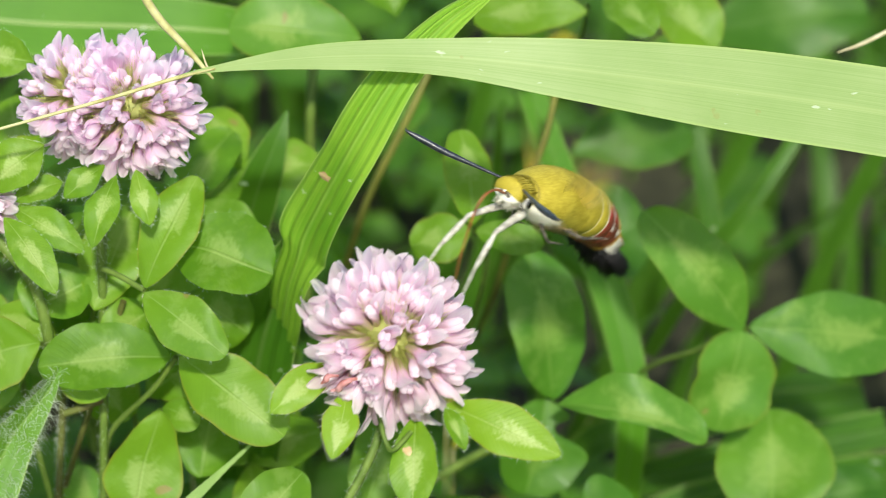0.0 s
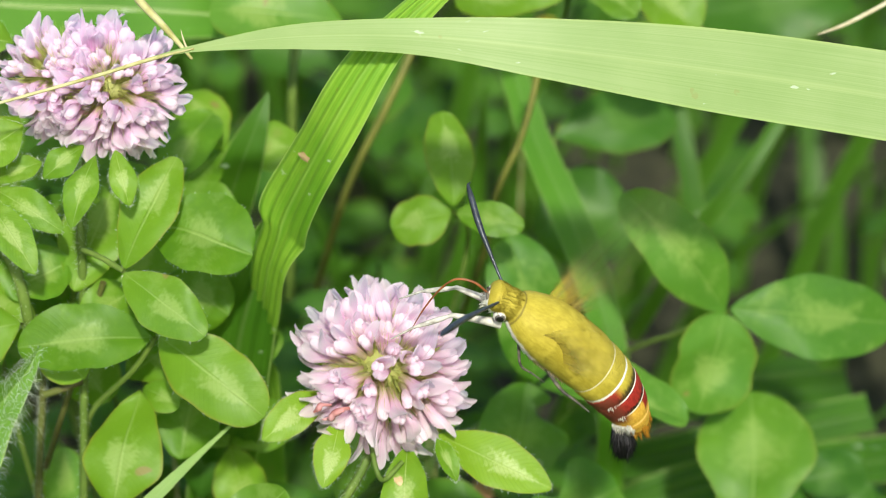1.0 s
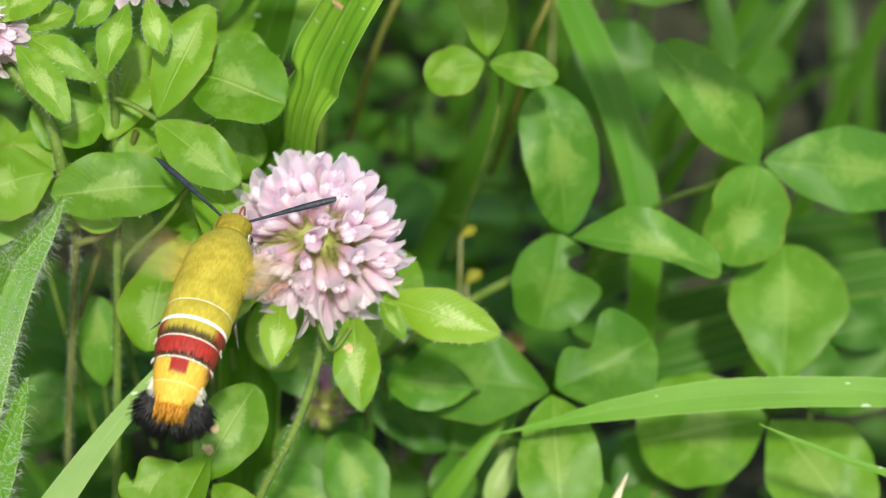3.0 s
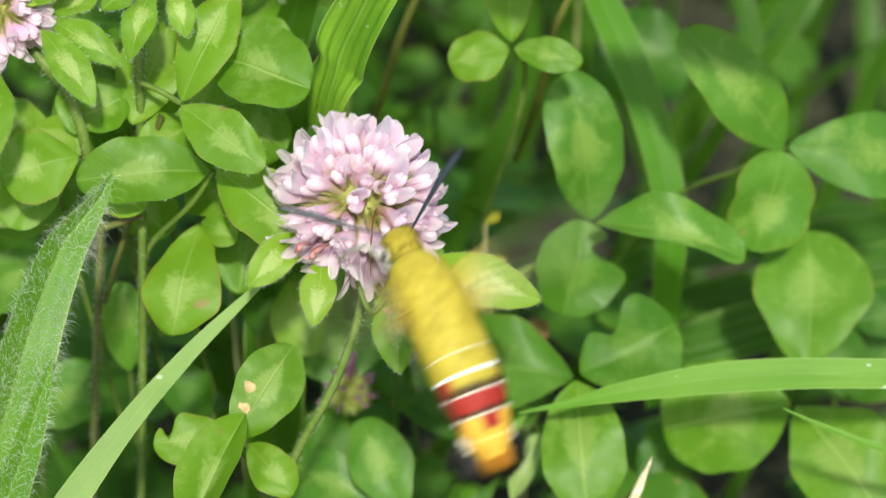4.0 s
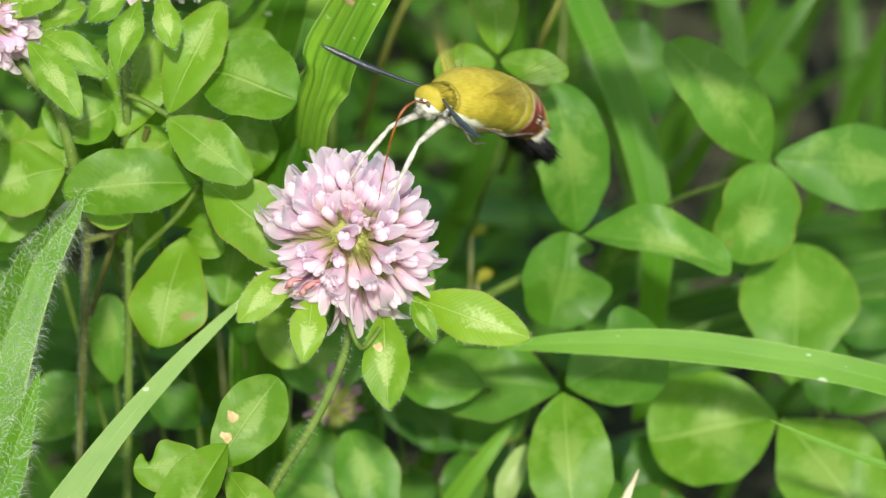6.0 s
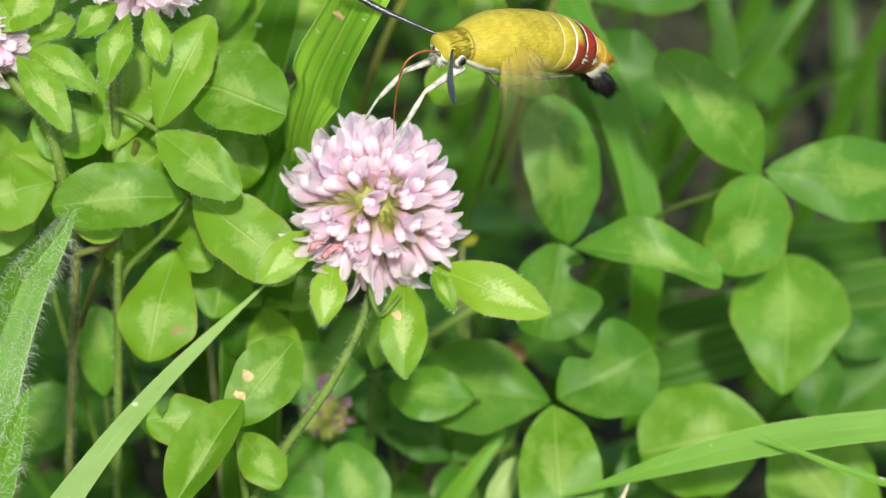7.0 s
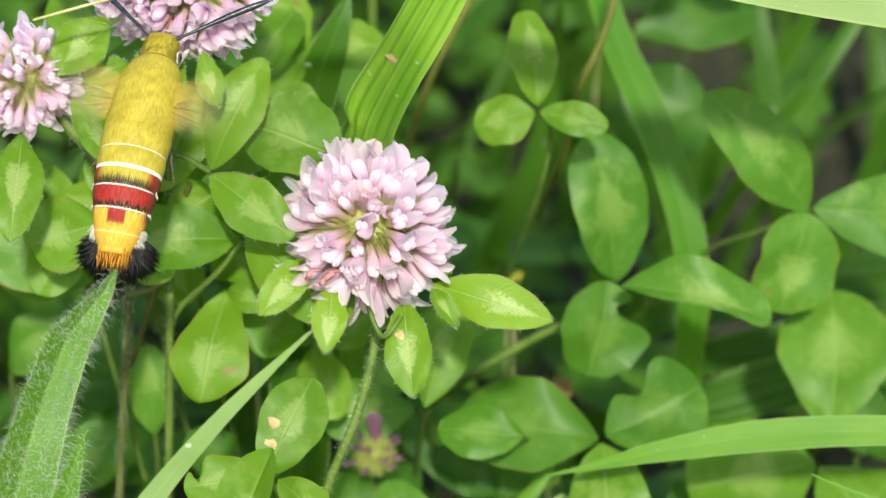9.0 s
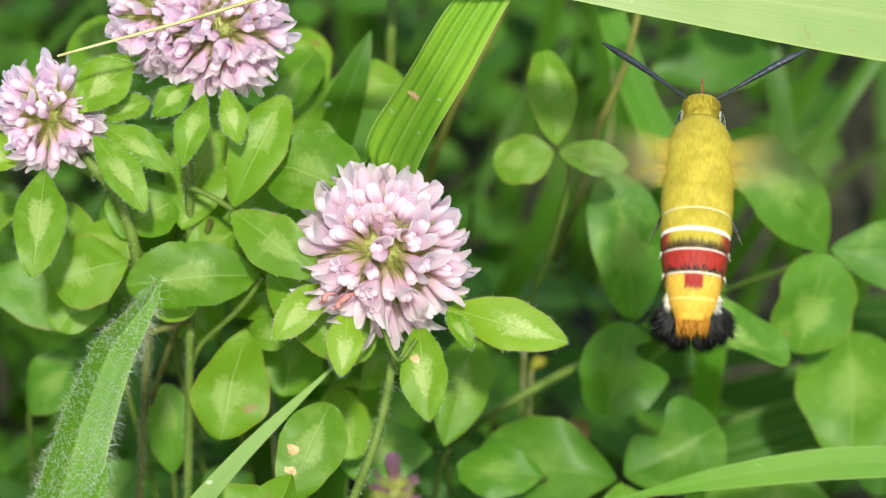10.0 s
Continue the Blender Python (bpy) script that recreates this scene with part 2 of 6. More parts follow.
def grid(bm, rows, closed=False):
    """Faces over rows of (place, (u, v))."""
    uv = bm.loops.layers.uv.verify()
    vs = [[bm.verts.new(p) for p, _ in r] for r in rows]
    for i in range(len(rows) - 1):
        m = len(rows[i])
        for j in range(m if closed else m - 1):
            j2 = (j + 1) % m
            f = bm.faces.new((vs[i][j], vs[i][j2], vs[i + 1][j2], vs[i + 1][j]))
            for loop, (a, b) in zip(f.loops, ((i, j), (i, j2), (i + 1, j2), (i + 1, j))):
                loop[uv].uv = rows[a][b][1]


def tube(bm, points, radius, sides=8, n=24):
    """A tube along a spline; points (x, y, z, r-factor)."""
    line = spline([(*p[:3], p[3] if len(p) > 3 else 1.0) for p in points], n)
    rows = []
    side = None
    for i, q in enumerate(line):
        c = Vector(q[:3])
        d = Vector(line[min(i + 1, n)][:3]) - Vector(line[max(i - 1, 0)][:3])
        d.normalize()
        side = (side or d.orthogonal())
        side = (side - d * side.dot(d)).normalized()
        up = d.cross(side)
        r = radius * max(q[3], 0.02)
        rows.append([(c + (side * math.cos(a) + up * math.sin(a)) * r, (j / sides, i / n))
                     for j in range(sides) for a in (2 * math.pi * j / sides,)])
    grid(bm, rows, closed=True)


def strand(bm, root, way, length, radius, droop=0.0):
    """One fine hair: a slender three-sided spike."""
    way = Vector(way).normalized()
    s = way.orthogonal().normalized()
    t = way.cross(s)
    mid = root + way * length * 0.55
    tip = root + way * length + Vector((0, 0, -droop * length))
    a = [bm.verts.new(root + (s * math.cos(x) + t * math.sin(x)) * radius) for x in (0, 2.1, 4.2)]
    b = [bm.verts.new(mid + (s * math.cos(x) + t * math.sin(x)) * radius * 0.7) for x in (0, 2.1, 4.2)]
    e = bm.verts.new(tip)
    for i in range(3):
        bm.faces.new((a[i], a[(i + 1) % 3], b[(i + 1) % 3], b[i]))
        bm.faces.new((b[i], b[(i + 1) % 3], e))


def leaf_rows(base, tip, width, normal, rng, fold=0.12, arch=0.08, sharp=0.62, peak=0.53, blunt=0.50, notch=None, n=32, m=7):
    """The sheet of a leaflet from base to tip."""
    base, tip, nrm = Vector(base), Vector(tip), Vector(normal).normalized()
    a = tip - base
    length = a.length
    a.normalize()
    lat = nrm.cross(a).normalized()
    nrm = a.cross(lat)
    e = math.log(0.5) / math.log(peak)
    ph, am, lean = rng.uniform(0, 6.3), rng.uniform(0.03, 0.07), rng.uniform(-0.12, 0.12)
    rows = []
    skew = math.sin(ph * 7)
    fold += rng.uniform(-0.06, 0.20)
    for i in range(n + 1):
        v = 0.5 - 0.5 * math.cos(math.pi * i / n)
        w = 0.5 * width * max(math.sin(math.pi * v ** e), 0.0) ** (sharp + (blunt - sharp) * v * v)
        w *= 1 + 0.035 * math.sin(ph * 3 + v * 11) + 0.018 * math.sin(ph * 5 + v * 23)
        r = []
        for j in range(-m, m + 1):
            u = j / m
            ww = w * (1 + 0.05 * skew * u)
            if notch and u * notch[2] > 0:
                ww *= (1 - notch[1] * math.exp(-((v - notch[0]) / notch[3]) ** 2) * abs(u))
            ripple = am * math.sin(ph + v * 9 + (3 if u > 0 else 0)) * u * u + 0.035 * math.sin(math.pi * v) * math.sin(2 * ph + 6.5 * v + 2.4 * u) + 0.006 * abs(u) * math.sin(34 * v - 8 * abs(u))
            bow = lean * math.sin(math.pi * v)
            p = base + a * (length * v) + lat * (u * ww + bow * 0.25 * width)
            p = p + nrm * (abs(u) * ww * fold + arch * length * math.sin(math.pi * v) + ripple * width - u * u * 0.10 * ww)
            r.append((p, (u * 0.5 + 0.5, v)))
        rows.append(r)
    return rows


def leaflet(parent, base, tip, width, normal, material=None, hairs=0, seed=0, label="", name="leaflet", **shape):
    """One leaflet as a part, with its fringe of fine hairs."""
    rng = random.Random(seed + int(1e5 * (abs(base[0]) + abs(tip[2]))))
    o = parent.location
    rows = leaf_rows(base, tip, width, normal, rng, **shape)
    rows = [[(p - o, q) for p, q in r] for r in rows]
    bm = bmesh.new()
    grid(bm, rows)
    ob = part(name, bm, material or LEAF, parent, label)
    if hairs:
        bm = bmesh.new()
        for _ in range(hairs):
            i = rng.randrange(1, len(rows) - 1)
            k = rng.choice((0, -1))
            p = rows[i][k][0].lerp(rows[i + 1][k][0], rng.random())
            out = (rows[i][k][0] - rows[i][len(rows[i]) // 2][0]).normalized()
            on = (rows[i + 1][k][0] - rows[i][k][0]).normalized()
            w = out * rng.uniform(0.5, 1.0) + on * rng.uniform(0.2, 0.9) + Vector([rng.uniform(-0.4, 0.4) for _ in range(3)])
            strand(bm, p, w, rng.uniform(0.0003, 0.0008), 0.000016)
        part("fringe", bm, HAIR, ob, "fine white marginal hairs")
    return ob


def stalk(parent, points, radius, material=None, name="petiole", hairs=0, hair_length=0.0012, n=24):
    """A stem or petiole through places of the world, hairy or bare."""
    o = parent.location
    pts = [(*(Vector(p[:3]) - o), *p[3:]) for p in points]
    bm = bmesh.new()
    tube(bm, pts, radius, 8, n)
    ob = part(name, bm, material or STEM, parent)
    if hairs:
        rng = random.Random(hairs)
        line = spline([p[:3] for p in pts], 200)
        bm = bmesh.new()
        for _ in range(hairs):
            i = rng.randrange(0, 200)
            d = Vector(line[i + 1] - line[i]).normalized()
            s = Vector([rng.gauss(0, 1) for _ in range(3)])
            s = (s - d * s.dot(d)).normalized()
            strand(bm, Vector(line[i]) + s * radius * 0.9, s + d * rng.uniform(-0.2, 0.6), hair_length * rng.uniform(0.5, 1.2), 0.00002)
        part("hairs", bm, HAIR, ob, "fine spreading white hairs")
    return ob


def blade(name, spine, normal, material, label, category="grass_leaf", ribs=0, keel=0.18, wave=0.0, hairs=0, twist=0.0, group="", midrib=True):
    """A grass blade or strap leaf: spine of (place, half width), a keel, real ribs."""
    o = Vector(spine[0][0])
    ob = thing(name, o, label, category, group)
    pts = [(*(Vector(p) - o), w) for p, w in spine]
    n, m = (48, 10) if not ribs else (56, 22)
    line = spline(pts, n)
    rng = random.Random(len(name) + int(1e5 * abs(o.x)))
    rows = []
    for i, q in enumerate(line):
        d = (Vector(line[min(i + 1, n)][:3]) - Vector(line[max(i - 1, 0)][:3])).normalized()
        nn = Vector(normal)
        nn = (nn - d * nn.dot(d)).normalized()
        lat = nn.cross(d)
        if twist:
            lat.rotate(Matrix.Rotation(twist * i / n, 3, d))
            nn = d.cross(lat)
        w = max(q[3], 0.00008)
        r = []
        for j in range(-m, m + 1):
            u = j / m
            z = abs(u) * w * keel
            if ribs:
                z += 0.00022 * min(w / 0.003, 1.0) * math.cos(u * math.pi * ribs)
            z += wave * w * math.sin(i * 0.55 + (2 if u > 0 else 0)) * u * u
            r.append((Vector(q[:3]) + lat * (u * w) + nn * z, (u * 0.5 + 0.5, i / n)))
        rows.append(r)
    bm = bmesh.new()
    grid(bm, rows)
    part("blade", bm, material, ob)
    if midrib:
        bm = bmesh.new()
        tube(bm, [(*(rows[i][m][0]), max(line[i][3], 0.0001) / 0.004) for i in range(0, n + 1, 4)], 0.00008, 6, 40)
        part("midrib", bm, material, ob)
    if hairs:
        bm = bmesh.new()
        for _ in range(hairs):
            i = rng.randrange(0, n)
            if line[i][3] < rng.uniform(0.0, max(q[3] for q in line)):
                continue
            edge = rng.random() < 0.22
            j = rng.choice((0, 2 * m - 1)) if edge else rng.randrange(0, 2 * m)
            p = rows[i][j][0].lerp(rows[i + 1][j + 1][0], rng.random())
            nn = (rows[i][j + 1][0] - rows[i][j][0]).cross(rows[i + 1][j][0] - rows[i][j][0]).normalized()
            if nn.dot(Vector(normal)) < 0:
                nn = -nn
            out = (rows[i][j][0] - rows[i][m][0]).normalized() if j != m else Vector((0, 0, 0))
            w = nn * rng.uniform(0.3, 0.9) + out * (1.0 if edge else 0.4) + Vector((-0.25, 0, 0.45)) + Vector([rng.uniform(-0.6, 0.6) for _ in range(3)])
            strand(bm, p, w, rng.uniform(0.0014, 0.0031), 0.000022, 0.4)
        part("hairs", bm, HAIR, ob, "dense soft white hairs")
    return ob


BLEMISH = plain_material("dry brown spot", (0.34, 0.24, 0.10), (0.52, 0.40, 0.22), 700.0, 0.7, 0.0002)


def blemish(parent, at, normal, size, seed):
    """A dry brown spot with a ragged rim, just proud of the leaf."""
    rng = random.Random(seed)
    n = Vector(normal).normalized()
    a = n.orthogonal().normalized()
    b = n.cross(a)
    o = Vector(at) - parent.location
    for ch in parent.children:
        if len(ch.data.polygons) > 60 and ch.name.split(".")[0] in ("leaflet", "bract", "blade"):
            tree = BVHTree.FromPolygons([v.co for v in ch.data.vertices], [p.vertices[:] for p in ch.data.polygons])
            hit = tree.ray_cast(o + n * 0.015, -n, 0.03)
            if hit[0]:
                o, n = hit[0], hit[1] if hit[1].dot(n) > 0 else -hit[1]
                a = n.orthogonal().normalized()
                b = n.cross(a)
                break
    o = o + n * 0.0002
    rows = []
    ragged = [rng.uniform(0.7, 1.25) for _ in range(14)]
    for f in (0.02, 0.55, 1.0):
        rows.append([(o + (a * math.cos(t) * 0.75 + b * math.sin(t)) * size * f * ragged[j] - n * 0.00012 * f, (0, f)) for j in range(14) for t in (2 * math.pi * j / 14,)])
    bm = bmesh.new()
    grid(bm, rows, closed=True)
    part("dry_spot", bm, BLEMISH, parent, "dry tan-brown spot on the leaf")


def trefoil(label, at, leaves, stem=(), material=None, hairs=0, group="clover leaves", stem_radius=0.00045, stem_material=None, **shape):
    """A clover leaf: leaflets on one petiole."""
    ob = thing("clover_leaf", at, label, "leaf", group)
    for i, (l, extra) in enumerate(leaves):
        leaflet(ob, *l, material=extra.pop("material", material), hairs=hairs, seed=i, **{**shape, **extra})
    if stem:
        stalk(ob, [at, *stem], stem_radius, stem_material or STEM)
    return ob


# ---- ground ----
def ground_height(x, y):
    return 0.010 * noise.noise(Vector((x * 6, y * 6, 0))) + 0.004 * noise.noise(Vector((x * 31, y * 31, 2)))


def build_ground():
    ticks = [-400, -120, -40, -12, -4, -1.6] + [round(-0.8 + 0.02 * i, 3) for i in range(81)] + [1.6, 4, 12, 40, 120, 400]
    bm = bmesh.new()
    grid(bm, [[(Vector((x, y + 0.4, ground_height(x, y + 0.4))), (x, y)) for x in ticks] for y in ticks])
    g = part("ground", bm, SOIL, None)
    tagged(g, "dark soil with plant litter under the meadow", "ground", kind="structure")


build_ground()


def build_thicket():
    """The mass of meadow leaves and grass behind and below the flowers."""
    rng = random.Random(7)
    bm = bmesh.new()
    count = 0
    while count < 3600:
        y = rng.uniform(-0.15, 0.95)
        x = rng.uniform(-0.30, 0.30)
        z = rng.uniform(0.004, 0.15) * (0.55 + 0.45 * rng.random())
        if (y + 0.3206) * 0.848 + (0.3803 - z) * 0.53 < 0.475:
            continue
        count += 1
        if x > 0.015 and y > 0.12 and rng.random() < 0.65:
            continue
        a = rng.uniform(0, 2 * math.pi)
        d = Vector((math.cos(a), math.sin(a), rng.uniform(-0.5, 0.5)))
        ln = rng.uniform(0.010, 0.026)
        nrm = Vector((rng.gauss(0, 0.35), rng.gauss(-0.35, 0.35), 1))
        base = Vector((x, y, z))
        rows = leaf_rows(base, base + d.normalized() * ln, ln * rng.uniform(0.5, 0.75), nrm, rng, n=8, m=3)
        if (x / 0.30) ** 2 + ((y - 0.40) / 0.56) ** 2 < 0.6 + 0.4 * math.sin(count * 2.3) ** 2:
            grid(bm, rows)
    # The dark leaf colour supplies much of the shade down here.
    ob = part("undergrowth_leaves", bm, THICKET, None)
    tagged(ob, "dense clover and meadow leaves, painted shaded, over the soil", "undergrowth", kind="stuff")
    bm = bmesh.new()
    count = 0
    while count < 520:
        y, x = rng.uniform(-0.1, 1.0), rng.uniform(-0.32, 0.32)
        h = rng.uniform(0.06, 0.20)
        if (y + 0.3206) * 0.848 + (0.3803 - h) * 0.53 < 0.50:
            continue
        count += 1
        lean = Vector((rng.gauss(0, 0.35), rng.gauss(0, 0.25), 0))
        w = rng.uniform(0.0015, 0.0045)
        ang = rng.uniform(0, math.pi)
        lat = Vector((math.cos(ang), math.sin(ang) * 0.6, 0))
        rows = []
        for i in range(11):
            t = i / 10
            c = Vector((x, y, 0.0)) + lean * h * t * t + Vector((0, 0, h * t * (1 - 0.25 * t)))
            ww = w * (1 - t ** 3) + 0.0001
            rows.append([(c + lat * (k * ww) + Vector((0, -abs(k) * ww * 0.3, 0)), (k * 0.5 + 0.5, t)) for k in (-1, -0.5, 0, 0.5, 1)])
        thin = x > 0.04 and y > 0.15 and count % 2
        if not thin and (x / 0.32) ** 2 + ((y - 0.42) / 0.58) ** 2 < 0.6 + 0.4 * math.sin(count * 2.3) ** 2:
            grid(bm, rows)
    # This blade tone is already darkened to read as shade.
    ob = part("undergrowth_grass", bm, BLADE_SHADE_TINT, None)
    tagged(ob, "tangle of green grass, painted shaded, of a meadow plant", "grass_leaf", kind="stuff")


build_thicket()


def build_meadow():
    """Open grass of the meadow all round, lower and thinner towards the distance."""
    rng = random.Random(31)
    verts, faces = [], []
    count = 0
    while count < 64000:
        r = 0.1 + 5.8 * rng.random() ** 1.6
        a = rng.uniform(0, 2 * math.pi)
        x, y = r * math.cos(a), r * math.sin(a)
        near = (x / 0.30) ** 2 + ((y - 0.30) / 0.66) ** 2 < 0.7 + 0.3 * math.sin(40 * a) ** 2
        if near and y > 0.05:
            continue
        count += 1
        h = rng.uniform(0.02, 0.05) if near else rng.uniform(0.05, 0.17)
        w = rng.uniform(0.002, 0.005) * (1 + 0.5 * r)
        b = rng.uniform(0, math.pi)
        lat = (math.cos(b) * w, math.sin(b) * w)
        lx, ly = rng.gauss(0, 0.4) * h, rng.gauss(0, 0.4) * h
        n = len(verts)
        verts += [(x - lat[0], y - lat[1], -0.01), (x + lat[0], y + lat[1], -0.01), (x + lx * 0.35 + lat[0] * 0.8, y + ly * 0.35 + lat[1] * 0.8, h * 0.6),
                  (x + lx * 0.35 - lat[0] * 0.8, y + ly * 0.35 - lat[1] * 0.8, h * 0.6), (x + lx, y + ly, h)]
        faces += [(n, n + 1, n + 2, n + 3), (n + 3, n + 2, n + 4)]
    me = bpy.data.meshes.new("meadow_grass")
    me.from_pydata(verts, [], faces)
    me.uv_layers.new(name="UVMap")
    # Shares the undergrowth leaf colour, painted shade included.
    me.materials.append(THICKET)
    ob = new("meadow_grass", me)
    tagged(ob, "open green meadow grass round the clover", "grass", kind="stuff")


build_meadow()

# ---- clover leaves of the middle ground ----
GREEN = "fresh green clover leaf with pale marked leaflets"
trefoil("green three-part clover leaf with pale V marks", (0.0109, 0.0454, 0.1918), [
    (((0.0109, 0.0458, 0.1925), (0.0088, 0.0558, 0.2049), 0.0083, (0.21, -0.75, 0.63)), {}), (((0.0105, 0.0453, 0.1917), (0.0007, 0.0451, 0.1888), 0.0087, (-0.18, -0.72, 0.67)), {}),
    (((0.0112, 0.0435, 0.1926), (0.0222, 0.0402, 0.1917), 0.0057, (-0.18, -0.75, 0.64)), {})], [(0.0135, 0.0505, 0.1850), (0.0115, 0.0550, 0.1695), (0.0057, 0.0792, 0.1328)], blunt=0.42, material=LEAF)
# Painted leaf tones set how lit or shaded these leaves look.
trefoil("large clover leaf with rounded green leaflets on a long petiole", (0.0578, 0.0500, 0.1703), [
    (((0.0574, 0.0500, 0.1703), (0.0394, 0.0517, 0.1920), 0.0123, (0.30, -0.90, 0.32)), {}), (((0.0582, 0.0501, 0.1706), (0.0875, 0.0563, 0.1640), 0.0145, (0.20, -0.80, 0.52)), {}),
    (((0.0567, 0.0481, 0.1710), (0.0525, 0.0411, 0.1553), 0.0160, (0.30, -0.90, 0.32)), {"peak": 0.5, "blunt": 0.5, "sharp": 0.55})], [(0.0509, 0.0568, 0.1621), (0.0425, 0.0676, 0.1510), (0.0345, 0.0880, 0.1266)], material=SHADE_TINT_LEAF, blunt=0.42)
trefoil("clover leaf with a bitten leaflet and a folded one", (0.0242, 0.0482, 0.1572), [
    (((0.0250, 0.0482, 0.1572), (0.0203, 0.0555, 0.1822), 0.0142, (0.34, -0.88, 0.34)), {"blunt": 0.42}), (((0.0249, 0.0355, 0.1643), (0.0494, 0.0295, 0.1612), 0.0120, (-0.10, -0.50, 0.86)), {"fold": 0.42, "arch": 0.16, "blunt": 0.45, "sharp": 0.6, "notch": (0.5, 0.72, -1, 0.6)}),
    (((0.0236, 0.0457, 0.1588), (0.0203, 0.0383, 0.1443), 0.0162, (0.25, -0.89, 0.39)), {"peak": 0.50, "blunt": 0.42, "sharp": 0.55, "notch": (0.27, 0.92, 1, 0.10), "material": HALF_TINT_LEAF})], [(0.0240, 0.0586, 0.1453), (0.0253, 0.0813, 0.1155)], material=SHADE_TINT_LEAF)
trefoil("broad clover leaf with painted half shade and rounded leaflets", (0.0220, 0.0258, 0.1397), [
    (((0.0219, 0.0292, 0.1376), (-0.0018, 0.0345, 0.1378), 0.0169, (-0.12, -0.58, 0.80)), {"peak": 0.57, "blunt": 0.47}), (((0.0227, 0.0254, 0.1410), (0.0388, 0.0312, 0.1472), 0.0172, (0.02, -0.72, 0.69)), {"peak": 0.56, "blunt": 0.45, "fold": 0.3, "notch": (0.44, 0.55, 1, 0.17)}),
    (((0.0221, 0.0224, 0.1417), (0.0235, 0.0035, 0.1283), 0.0141, (-0.12, -0.58, 0.80)), {"blunt": 0.42, "material": SUN_TINT_LEAF})], [(0.0213, 0.0480, 0.1184), (0.0198, 0.0718, 0.0807)], material=HALF_TINT_LEAF)
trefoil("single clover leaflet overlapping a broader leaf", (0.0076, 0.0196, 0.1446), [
    (((0.0090, 0.0198, 0.1449), (-0.0053, 0.0223, 0.1446), 0.0095, (-0.12, -0.58, 0.80)), {})], [(0.0129, 0.0415, 0.1268), (0.0190, 0.0598, 0.0994)], material=MID_TINT_LEAF)
trefoil("very broad clover leaf with painted light and heart-shaped leaflets", (0.0606, 0.0358, 0.1276), [
    (((0.0623, 0.0362, 0.1339), (0.0637, 0.0564, 0.1501), 0.0202, (-0.12, -0.62, 0.78)), {"peak": 0.57, "blunt": 0.47}), (((0.0603, 0.0358, 0.1276), (0.0380, 0.0343, 0.1232), 0.0213, (-0.12, -0.58, 0.80)), {"peak": 0.56, "blunt": 0.4, "sharp": 0.6, "material": SUN_TINT_LEAF}),
    (((0.0609, 0.0348, 0.1278), (0.0743, 0.0174, 0.1172), 0.0187, (-0.12, -0.58, 0.80)), {"peak": 0.57, "blunt": 0.47, "material": SUN_TINT_LEAF})], [(0.0646, 0.0521, 0.1084), (0.0725, 0.0761, 0.0714)], material=MID_TINT_LEAF)
trefoil("clover leaf of the meadow with painted shade", (0.0824, 0.0659, 0.1107), [
    (((0.0761, 0.0643, 0.1079), (0.0910, 0.0721, 0.1192), 0.0132, (-0.17, -0.69, 0.70)), {}), (((0.0769, 0.0683, 0.1050), (0.0728, 0.0781, 0.1177), 0.0130, (0.12, -0.77, 0.63)), {})], material=DEEP_TINT_LEAF)
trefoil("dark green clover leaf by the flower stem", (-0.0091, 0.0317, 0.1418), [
    (((-0.0091, 0.0317, 0.1418), (-0.0258, 0.0311, 0.1427), 0.0113, (0.06, -0.81, 0.58)), {"peak": 0.58, "blunt": 0.47})], [(-0.0065, 0.0421, 0.1302), (-0.0049, 0.0659, 0.0928)], material=SHADE_TINT_LEAF)
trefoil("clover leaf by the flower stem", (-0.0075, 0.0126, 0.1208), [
    (((-0.0066, 0.0123, 0.1204), (-0.0140, 0.0238, 0.1327), 0.0106, (-0.05, -0.75, 0.66)), {"peak": 0.57, "blunt": 0.47}), (((-0.0091, 0.0163, 0.1173), (-0.0276, 0.0262, 0.1223), 0.0108, (-0.12, -0.62, 0.78)), {"peak": 0.57, "blunt": 0.47})], [(-0.0077, 0.0174, 0.1097), (-0.0089, 0.0353, 0.0630)], material=SHADE_TINT_LEAF)
trefoil("pale green round clover leaflet by the flower", (-0.0062, 0.0159, 0.1535), [
    (((-0.0075, 0.0159, 0.1535), (-0.0029, 0.0295, 0.1654), 0.0097, (0.22, -0.68, 0.70)), {"peak": 0.57, "blunt": 0.47})], [(-0.0079, 0.0264, 0.1417), (-0.0099, 0.0528, 0.1077)], material=LEAF)

# ---- the clover plants beside ----
trefoil(GREEN, (-0.0393, 0.0108, 0.2002), [
    (((-0.0393, 0.0110, 0.2005), (-0.0315, 0.0209, 0.2142), 0.0088, (-0.20, -0.74, 0.65)), {}), (((-0.0391, 0.0089, 0.2009), (-0.0267, 0.0010, 0.1947), 0.0085, (-0.05, -0.67, 0.74)), {}),
    (((-0.0361, 0.0195, 0.2036), (-0.0202, 0.0144, 0.2009), 0.0144, (-0.03, -0.54, 0.84)), {"peak": 0.57, "blunt": 0.47})], [(-0.0430, 0.0136, 0.2010), (-0.0460, 0.0160, 0.2010)], hairs=60, material=LEAF)
